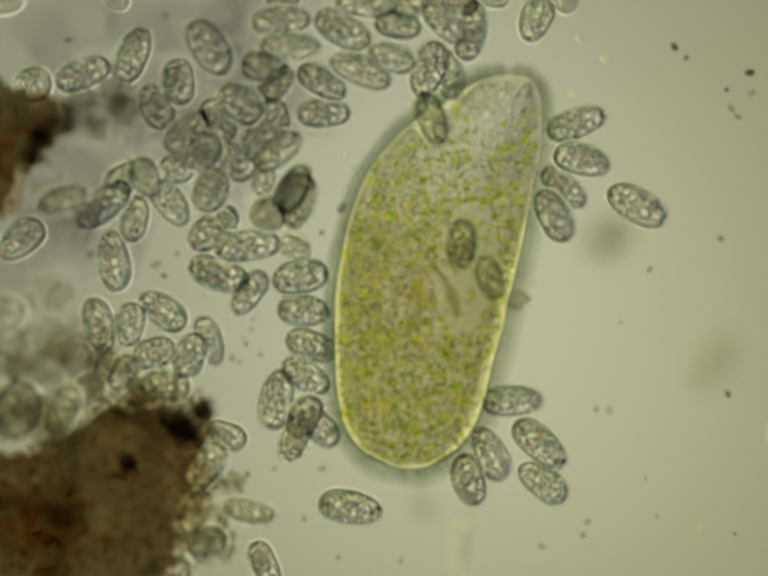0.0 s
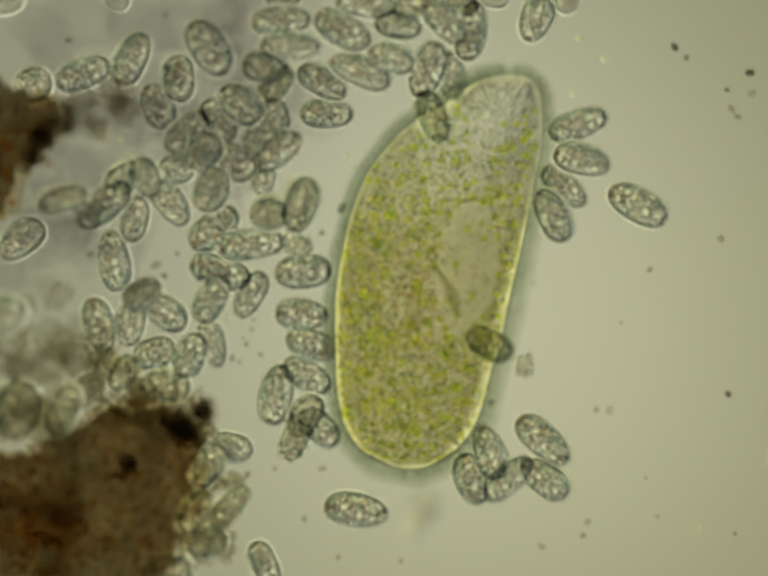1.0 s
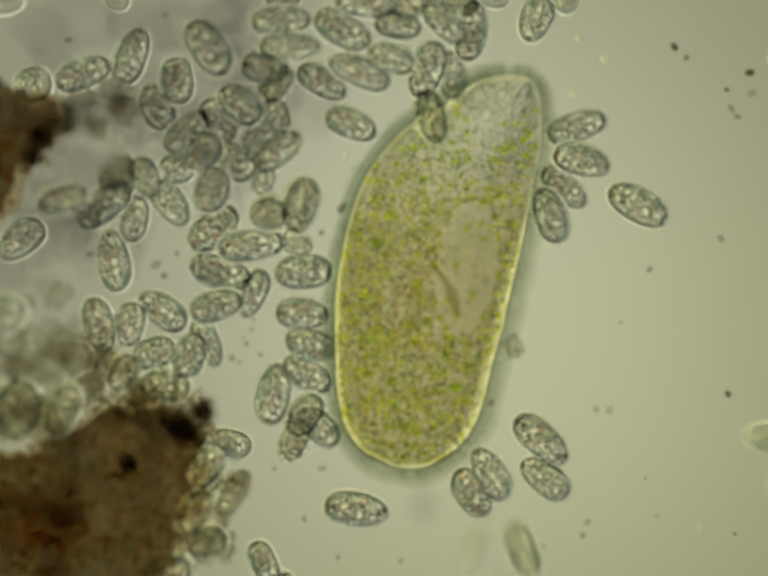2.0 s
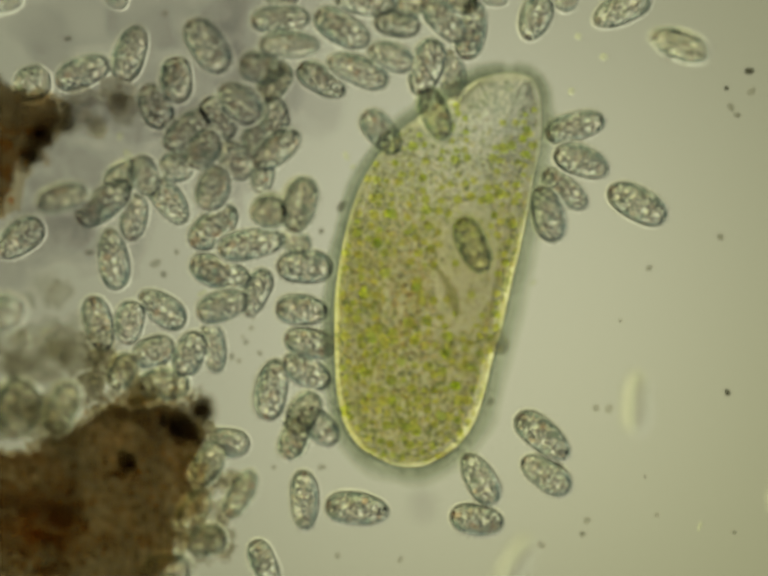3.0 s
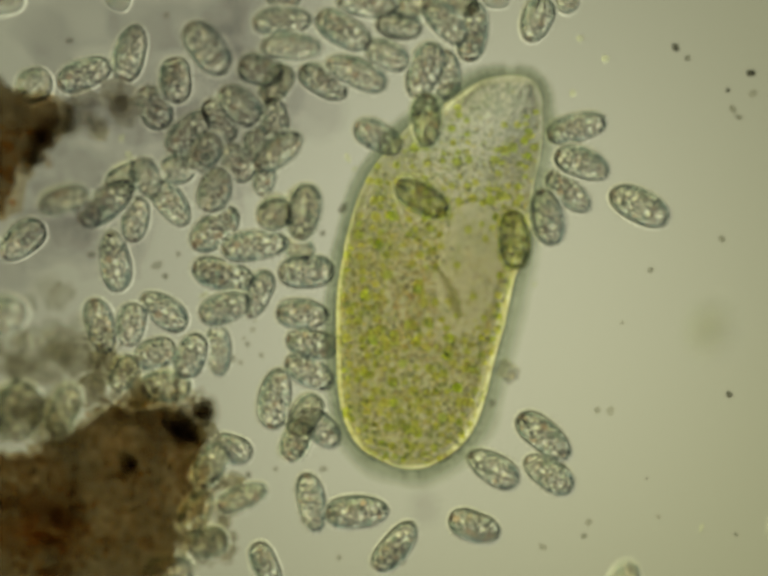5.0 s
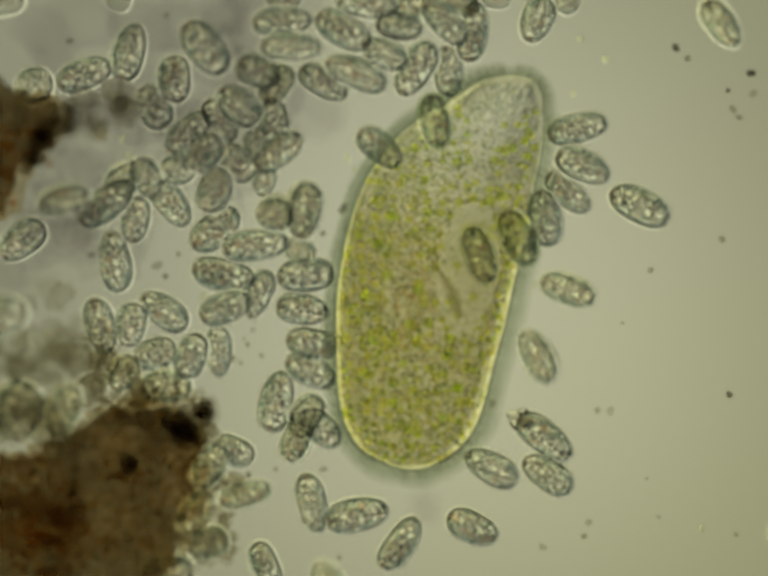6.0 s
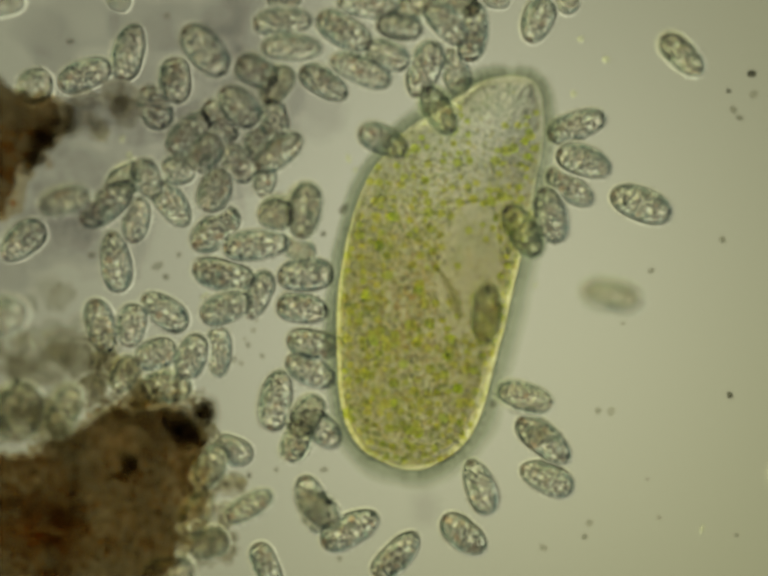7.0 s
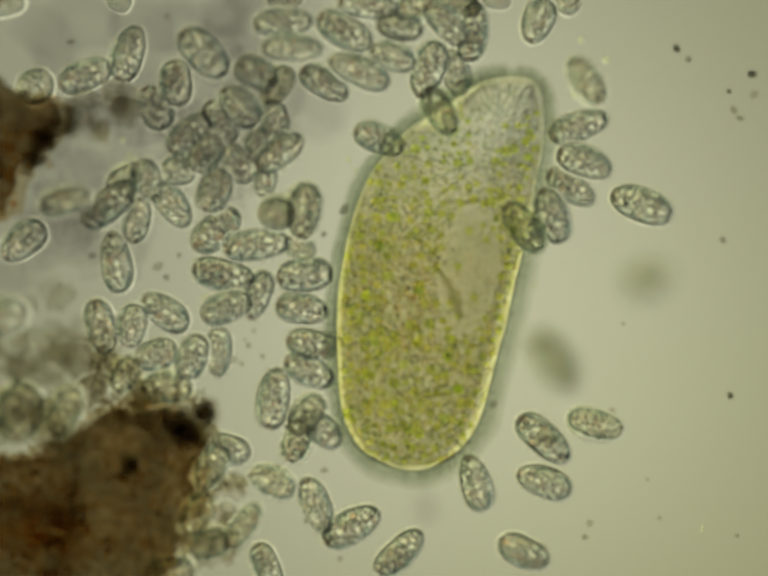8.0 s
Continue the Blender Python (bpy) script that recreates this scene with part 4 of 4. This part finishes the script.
def motions():
    swim("a3", (0, 272, 113, 66), (0.5, 274, 117, 64), (1, 269, 122, 64), (1.5, 270, 118, 66), (3, 267, 110, 72), (3.5, 267, 106, 73),
         (4, 266, 106, 76), (4.5, 267, 109, 76), (6, 265, 107, 76), (7, 264, 107, 76), (8, 263, 110, 73))
    swim("a4", (0, 366, 168, -82), (0.5, 369, 166, -84), (1, 366, 161, -84), (1.5, 364, 164, -80), (3, 362, 164, -84), (4.5, 362, 166, -84), (6, 358, 162, -84), (8, 361, 170, -82))
    swim("a5", (0, 318, 218, -62), (0.5, 321, 217, -64), (1, 321, 217, -64), (3, 316, 217, -62), (6, 313, 219, -60), (8, 316, 220, -62))
    swim("a6", (0, 426, 97, -57), (1.5, 425, 99, -57), (3, 423, 94, -55), (4, 421, 96, -55), (4.5, 423, 99, -53), (6, 418, 98, -52), (7, 418, 103, -50), (8, 415, 108, -46))
    swim("a7", (0, 540, 137, -10), (1.5, 542, 139, -12), (3, 536, 139, -12), (4.5, 534, 143, -14), (6, 528, 147, -22), (7, 525, 147, -26), (8, 524, 150, -26))
    swim("a8", (0, 489, 212, -42), (3, 488, 211, -42), (6, 486, 216, -44), (8, 488, 218, -46))
    swim("a9", (0, 560, 240, -75), (3, 560, 238, -75), (6, 558, 242, -72), (8, 560, 245, -74))
    swim("d5", (0, 430, 388, 68), (1.5, 431, 388, 70), (3, 434, 384, 72), (6, 437, 388, 70), (8, 437, 388, 66))
    swim("d2", (0, 210, 417, 38), (3, 212, 413, 38), (6, 216, 414, 38), (8, 222, 416, 40))
    swim("d7", (0, 506, 502, 5), (0.5, 512, 499, 6), (1.5, 514, 501, 6), (3, 512, 499, 10), (6, 522, 501, 6), (8, 524, 500, 6))
    swim("d7b", (0, 602, 506, -30), (1, 606, 500, -30), (3, 604, 494, -30), (6, 612, 512, -25), (8, 612, 506, -30))
    swim("d8", (0, 448, 559, -18), (0.5, 450, 556, -16), (1.5, 451, 556, -16), (3, 450, 556, -18), (6, 457, 560, -12), (8, 456, 560, -12))
    swim("d11", (0, 509, 598, 55), (0.5, 503, 603, 50), (1, 512, 602, 62), (1.5, 514, 600, 66), (3, 523, 598, 66), (6, 527, 601, 66), (8, 526, 603, 70))
    swim("d9", (0, 613, 566, 10), (0.5, 616, 565, 10), (1, 619, 555, 4), (1.5, 619, 559, 4), (3, 622, 545, -2), (3.5, 623, 545, -3), (4, 622, 548, -2),
         (4.5, 625, 551, 0), (6, 624, 562, 4), (7, 624, 562, 4), (8, 622, 562, 6))
    swim("d10", (0, 620, 635, -4), (0.5, 619, 640, -4), (1, 616, 643, -4), (1.5, 617, 645, -4), (3, 616, 634, -4), (4, 616, 642, -2), (4.5, 617, 645, -2), (6, 617, 632, -8), (8, 616, 631, -8))
    swim("d12", (0, 548, 437, 0), (1.5, 548, 437, 0), (3, 549, 432, 0), (3.5, 549, 430, 10), (4, 556, 432, 20), (4.5, 560, 437, 30), (6, 562, 437, 0), (8, 565, 436, 0))
    swim("f8", (0, 608, 410, 77), (0.5, 612, 418, 74), (1, 614, 419, 74), (1.5, 615, 420, 76), (3, 612, 419, 76), (4, 618, 424, 78), (4.5, 620, 434, 80), (6, 622, 430, 82), (8, 621, 431, 84))
    swim("e9", (0, 636, 705, -18), (1, 637, 702, -18), (3, 634, 700, -12), (4.5, 637, 702, -12), (6, 638, 701, -10), (8, 638, 703, -10))
    swim("e8", (0, 624, 768, -30), (1.5, 627, 767, -30), (3, 626, 759, -28), (4.5, 630, 760, -28), (6, 634, 757, -26), (8, 631, 757, -26))
    swim("e7", (0, 567, 815, 78), (0.5, 564, 812, 78), (1, 566, 806, 78), (1.5, 564, 808, 78), (3, 556, 796, 80), (3.5, 558, 802, 80), (4, 561, 806, 82), (4.5, 562, 810, 82),
         (6, 566, 820, 78), (7, 565, 818, 80), (8, 560, 814, 82))
    swim("e10", (0, 622, 853, 58), (1.5, 625, 851, 58), (3, 620, 845, 58), (4.5, 623, 848, 58), (6, 626, 851, 60), (8, 626, 848, 52))
    swim("e6", (0, 426, 696, -70), (0.5, 428, 697, -72), (1, 432, 700, -74), (1.5, 418, 698, -62), (3, 434, 710, -80), (3.5, 439, 712, -82), (4, 443, 713, -84), (6, 445, 717, -88), (8, 445, 718, -92))
    swim("e11", (0, 462, 890, -15), (0.5, 486, 900, -25), (1, 474, 913, -10), (1.5, 472, 907, -10), (3, 468, 903, -5), (4, 470, 908, -8), (6, 478, 920, -20), (8, 470, 916, -15))
    swim("g6", (0, 508, 1044, -12), (0.5, 470, 1060, 20), (1.5, 470, 1010, 60), (3, 490, 1010, 60), (3.5, 486, 1012, 72), (4, 494, 995, 70), (4.5, 492, 1018, 30), (6, 500, 1010, 15),
         (6.5, 506, 1013, 5), (7, 508, 1034, 30), (7.5, 500, 1040, 40), (8, 496, 1075, 55))
    swim("c2", (0, 715, 1037, -9), (0.5, 717, 1040, -8), (1, 727, 1042, -8), (1.5, 727, 1041, -8), (3, 729, 1040, -6), (3.5, 727, 1038, -6), (4, 726, 1039, -4), (4.5, 728, 1044, 0),
         (6, 729, 1053, 12), (6.5, 721, 1078, 20), (7, 715, 1083, 28), (7.5, 717, 1070, 30), (8, 718, 1076, 30))
    swim("f3", (0, 958, 980, -74), (0.5, 974, 977, -58), (1, 963, 978, -70), (1.5, 960, 982, -76), (3, 974, 1060, -10), (3.5, 965, 1060, -14), (4, 967, 1063, -12), (4.5, 969, 1071, -16),
         (6, 965, 1076, -26), (6.5, 957, 1082, -32), (7, 947, 1090, -40), (7.5, 948, 1086, -40), (7.7, 990, 1100, -30), (8, 1070, 1126, -26))
    swim("f2", (0, 1000, 927, -65), (0.5, 1005, 920, -65), (1, 999, 925, -70), (1.5, 1008, 950, -60), (3, 979, 979, -60), (3.5, 1000, 970, -38), (4, 1005, 967, -36), (4.5, 1007, 961, -34),
         (6, 1003, 957, -30), (6.5, 999, 990, -55), (7, 979, 995, -70), (7.5, 961, 987, -82), (8, 970, 987, -74))
    swim("c3", (0, 1102, 908, -42), (0.5, 1107, 908, -44), (1, 1109, 900, -42), (1.5, 1104, 901, -42), (3, 1108, 891, -40), (3.5, 1110, 891, -40), (4, 1112, 889, -40), (4.5, 1110, 891, -40),
         (6, 1112, 894, -38), (6.5, 1104, 901, -42), (7, 1110, 899, -40), (8, 1110, 897, -42))
    swim("f1", (0, 1108, 986, -36), (0.5, 1108, 984, -40), (1, 1111, 979, -36), (1.5, 1112, 980, -38), (3, 1115, 970, -34), (4, 1118, 968, -34), (4.5, 1120, 968, -34), (6, 1118, 970, -34),
         (6.5, 1113, 978, -28), (7, 1117, 978, -24), (8, 1111, 985, -20))
    swim("b7", (0, 1177, 252, 20), (1, 1181, 254, 20), (3, 1175, 259, 16), (4, 1176, 258, 16), (6, 1180, 262, 14), (6.5, 1178, 257, 20), (8, 1182, 258, 20))
    swim("b8", (0, 1188, 328, -14), (1.5, 1188, 328, -14), (3, 1187, 331, -20), (4.5, 1188, 333, -18), (6, 1190, 340, -24), (6.5, 1192, 332, -18), (8, 1193, 331, -20))
    swim("b9", (0, 1152, 382, -42), (1.5, 1152, 381, -42), (3, 1155, 386, -42), (4.5, 1162, 390, -42), (6, 1160, 392, -42), (6.5, 1164, 384, -38), (8, 1166, 382, -34))
    swim("b10", (0, 1130, 440, -60), (0.5, 1130, 441, -60), (1.5, 1126, 440, -66), (3, 1118, 437, -74), (4.5, 1120, 442, -76), (6, 1112, 445, -80), (6.5, 1120, 440, -78), (8, 1127, 440, -72))
    swim("c1", (0, 1300, 420, -29), (1.5, 1303, 420, -28), (3, 1301, 417, -28), (4.5, 1305, 421, -26), (6, 1306, 421, -26), (6.5, 1309, 418, -22), (8, 1310, 419, -20))
    swim("b4", (0, 876, 142, 74), (1.5, 873, 144, 72), (3, 872, 138, 74), (3.5, 873, 140, 74), (4, 870, 140, 70), (4.5, 874, 144, 72), (6, 850, 140, 60), (6.5, 858, 130, 56), (7, 868, 142, 70), (8, 876, 142, 74))
    swim("b4b", (0, 918, 155, -78), (3, 922, 152, -80), (4, 910, 160, -84), (6, 915, 145, -88), (6.5, 928, 147, -70), (8, 931, 148, -76))
    swim("b5", (0, 882, 243, -72), (1, 884, 238, -70), (1.5, 880, 240, -78), (3, 889, 233, -70), (3.5, 892, 232, -68), (4, 880, 230, -80), (4.5, 868, 240, -88), (6, 888, 248, -80),
         (6.5, 897, 220, -62), (7, 895, 226, -60), (8, 897, 226, -62))
    swim("b3", (0, 798, 118, -20), (3, 797, 116, -22), (6, 784, 110, -25), (8, 800, 116, -20))
    swim("b2", (0, 735, 145, -22), (3, 730, 145, -22), (6, 726, 150, -24), (7, 736, 143, -22), (8, 733, 146, -24))
    swim("b11", (0, 960, 62, 80), (4.5, 964, 64, 82), (8, 964, 64, 84))
    # a ciliate that leaves the crowd for the green cell's edge
    swim("w660", (0, 661, 231, 0), (0.5, 665, 233, 0), (1, 667, 232, -2), (1.5, 684, 230, -10), (1.7, 694, 236, -16), (2.2, 735, 262, -30), (2.8, 776, 268, -48, 0.06), (3, 779, 270, -50, 0.1),
         (3.5, 786, 277, -42), (4, 784, 276, -42), (4.5, 772, 272, -26), (6, 776, 302, -40), (6.5, 773, 288, -28), (7, 783, 287, -26), (8, 775, 284, -24))
    # swimmers
    swim("s53", (0, 1045, 820, 2), (0.2, 1062, 815, 25), (0.5, 1080, 833, 72), (0.8, 1050, 930, 60), (1, 1038, 978, 40), (1.2, 1054, 1031, 80), (1.3, 1085, 1076, 100), (1.4, 1050, 1092, 70),
         (1.5, 986, 1128, 46), (1.8, 860, 1300, 46), (8, 860, 1400, 46))
    swim("s1", (0, 943, 498, 85), (0.2, 965, 515, 75), (0.4, 984, 562, 50), (0.5, 1000, 600, 32), (0.8, 992, 678, 0), (1, 998, 702, -28), (1.1, 1000, 712, -20), (1.2, 1062, 690, 20), (1.3, 1080, 640, 60, 0.3), (1.4, 1140, 500, 64, 0.8),
         (1.5, 1230, 360, 62, 1.2), (1.7, 1362, 205, 60), (2, 1500, -140, 60), (8, 1540, -200, 60))
    swim("s2", (0, 1000, 567, -72), (0.2, 1016, 590, -60), (0.5, 1016, 672, -70), (0.6, 1085, 820, -65), (0.8, 1204, 1100, -62, 0.3), (1, 1330, 1260, -20, 0.2), (1.2, 1340, 1000, 30, 0.12), (1.35, 1210, 900, 20, 0.1),
         (1.5, 1166, 862, 8, 0.17), (1.6, 1222, 860, 4), (1.7, 1302, 867, -4), (2.2, 1660, 900, -4), (8, 1700, 900, -4))
    swim("fragment", (0, 1055, 615, 0), (0.5, 1055, 712, 20), (1, 1072, 748, 60), (1.5, 1068, 722, 80), (3, 1020, 700, 80), (4.5, 1026, 706, 90), (5.2, 1046, 790, 120), (5.8, 1062, 852, 150), (6.5, 1064, 858, 160), (7.2, 1100, 900, 180), (8, 1108, 900, 190))
    swim("s3", (0, 1250, 1300, -65), (1.7, 1150, 1290, -65), (2.3, 990, 800, -70), (2.8, 966, 495, -65), (3, 965, 500, -65), (3.2, 998, 504, -85), (3.5, 1040, 510, -102), (4, 1018, 530, -94), (4.5, 1026, 505, -92),
         (4.7, 1036, 490, -90), (5.8, 1060, 488, -70), (6, 1056, 485, -64), (6.5, 1066, 470, -58), (7, 1066, 471, -58), (7.5, 1063, 467, -56), (8, 1068, 463, -54))
    swim("s4", (0, 700, -200, -60), (3.9, 800, -110, -60), (4, 815, -70, -60), (4.2, 850, 250, -40), (4.3, 856, 340, -25), (4.5, 859, 370, -8), (4.7, 852, 376, -15), (5.2, 880, 430, -40), (5.8, 962, 500, -70), (6, 978, 520, -72),
         (6.2, 1000, 500, -75), (6.5, 970, 543, -74), (6.7, 985, 580, -82), (7, 993, 640, -94), (7.2, 1060, 740, -60), (7.4, 1073, 751, -70), (7.5, 1072, 770, -75), (7.62, 1128, 752, -60, 0.3), (7.8, 1160, 742, -50, 0.6), (8, 1130, 738, -55, 0.75))
    swim("s5", (0, 1300, 1300, 70), (4.7, 1300, 1290, 70), (5.4, 1180, 900, 60), (5.8, 1110, 640, 40), (6, 1098, 728, -62), (6.2, 1132, 752, -50), (6.4, 1088, 660, 40), (6.5, 1096, 598, 72), (6.7, 1120, 640, 110), (7, 1072, 812, 165),
         (7.2, 1080, 720, 150), (7.5, 1150, 772, 225, 0.3), (7.65, 1166, 806, 200, 0.16), (7.8, 1203, 858, 172, 0.10), (8, 1216, 866, 166, 0.09))
    swim("s6", (0, 1650, -80, 25), (1.7, 1640, -60, 25), (2.8, 1300, -10, 25), (3, 1270, 20, 25), (3.5, 1213, 44, 20), (4, 1194, 18, 18), (4.5, 1194, 14, 16), (4.7, 1200, 4, 10), (5.2, 1230, -80, 10), (8, 1300, -100, 10))
    swim("s7", (0, -90, 560, 15, 0.5), (0.5, 112, 566, 10), (0.8, 230, 590, 20, 0.3), (1, 290, 600, 30, 0.15), (1.2, 310, 590, 35), (1.5, 333, 558, 16), (1.7, 330, 540, 20), (2.3, 150, 100, 80), (2.8, 150, -60, 100), (8, 150, -120, 100))
    swim("s8", (0, 598, 386, 60, 0.15), (0.2, 578, 440, 66), (0.5, 526, 588, 72), (0.8, 470, 600, 100, 0.12), (1, 432, 610, 60), (1.5, 427, 620, 10), (1.7, 432, 622, 14), (3, 454, 625, 18), (4.5, 458, 629, 18), (6, 460, 629, 20), (8, 462, 628, 20))
    swim("s9", (0, 560, 1290, -88), (1.7, 570, 1280, -88), (2.8, 618, 1020, -88), (3, 620, 1022, -88), (3.5, 625, 1022, -87), (4, 627, 1024, -86), (4.5, 632, 1026, -82), (6, 636, 1028, -76), (7, 636, 1031, -74), (8, 645, 1034, -68))
    swim("s10", (0, 700, 1290, 40), (3, 640, 1280, 40), (3.4, 700, 1170, 25), (3.5, 738, 1124, 25), (4, 770, 1117, -20), (4.3, 770, 1140, 10), (4.5, 782, 1130, 40), (6, 816, 1110, 56), (6.5, 812, 1134, 50), (7, 808, 1134, 46), (7.5, 804, 1133, 46), (8, 815, 1128, 44))
    swim("s11", (0, 1640, 300, -20), (1.7, 1650, 150, -20), (2.7, 1490, 100, -20), (3, 1388, 92, -20), (3.2, 1290, 110, -50), (3.5, 1196, 142, -98), (3.7, 1250, 200, -80), (4, 1312, 240, -75), (4.2, 1330, 130, -100), (4.5, 1128, 134, -40),
         (4.7, 1060, 60, -30), (5.2, 1040, -90, -30), (8, 1040, -200, -30))
    swim("s12", (0, 1640, 700, 70), (3.4, 1640, 360, 40), (3.9, 1290, 310, 34), (4, 1246, 300, 30), (4.2, 1420, 180, 40), (4.5, 1650, 60, 50), (5.2, 1640, 500, 10), (5.8, 1130, 600, 0, 0.1), (6, 1160, 592, -20), (6.2, 1158, 576, -30), (6.4, 1278, 640, -30, 0.3), (6.5, 1360, 690, -34, 0.45), (6.8, 1280, 590, -5, 0.45), (7, 1250, 604, -12), (7.2, 1400, 560, 0), (7.5, 1660, 500, 0), (8, 1760, 480, 0))
    swim("s13", (0, 1655, -20, -50), (5.6, 1650, -40, -50), (5.8, 1510, 10, -50), (6, 1472, 48, -55), (6.2, 1440, 80, -50), (6.5, 1552, 230, -60), (6.8, 1450, 140, -30), (7, 1392, 112, -45), (7.3, 1300, 100, 0), (7.5, 1232, 136, 62),
         (7.7, 1250, 90, 80), (8, 1198, 164, 124))
    swim("s14", (0, 420, 1290, -70), (1.2, 540, 1230, -65), (1.5, 600, 1112, -60), (1.8, 680, 1290, -60), (5.8, 660, 1250, -55), (6.2, 700, 1090, -70), (6.5, 736, 1012, -80), (6.8, 720, 1080, -60), (7, 650, 1040, -40), (7.5, 548, 988, -5), (8, 556, 984, -25))
    swim("s15", (0, 1640, 900, -15), (6, 1640, 1100, -15), (6.4, 1370, 1050, -40), (6.5, 1340, 950, -45), (6.8, 1500, 1000, -30), (7, 1640, 980, -15), (7.5, 1660, 900, -15), (8, 1700, 900, -15))
    swim("s16", (0, 945, 1115, 84), (0.3, 900, 1080, 60), (0.5, 855, 1095, 50), (1, 860, 1060, 60), (1.5, 955, 1065, 70), (1.7, 960, 1090, 70), (3, 1050, 1150, 60), (3.5, 956, 1118, 50, 0.8), (4, 890, 1160, 30), (4.5, 830, 1096, -40), (4.8, 760, 1290, -60), (8, 700, 1330, -60))
    swim("s17", (0, 1470, 740, 65), (0.3, 1550, 870, 85), (0.5, 1520, 1090, 80), (0.8, 1500, 1320, 90), (8, 1500, 1400, 90))

    # far above the slide, seen as soft shades and glints
    swim("s18", (0, 1660, 1320, 85), (2.3, 1500, 1310, 85), (2.6, 1340, 1240, 85), (2.8, 1310, 980, 88), (3.1, 1297, 770, 88), (3.2, 1293, 700, 88), (3.3, 1285, 620, 88), (3.4, 1293, 541, 86), (3.5, 1295, 480, 86), (3.6, 1312, 345, 80),
         (3.8, 1290, 215, 70), (4, 1310, 40, 80), (4.2, 1320, -120, 80), (8, 1320, -200, 80))
    swim("s19", (0, 1650, 1000, 20), (3.1, 1640, 1000, 20), (3.4, 1230, 800, 60), (3.5, 1172, 745, 75), (3.6, 1160, 737, 80), (3.8, 1215, 751, 100), (4.2, 1269, 751, 110), (4.5, 1288, 754, 110), (4.7, 1283, 728, 100),
         (5.3, 1640, 640, 60), (8, 1700, 600, 60))
    swim("s20", (0, 1245, 480, 40), (0.3, 1320, 410, 40), (0.6, 1484, 290, 40), (0.8, 1660, 180, 40), (3.5, 1660, 500, 40), (3.9, 1405, 588, 60), (4, 1434, 613, 70), (4.2, 1410, 611, 60), (4.4, 1520, 500, 50), (4.6, 1660, 400, 40),
         (6.9, 1670, 740, 20), (7.2, 1600, 700, 20), (7.5, 1507, 650, 20), (7.8, 1400, 600, 20), (8, 1322, 568, 20))


motions()
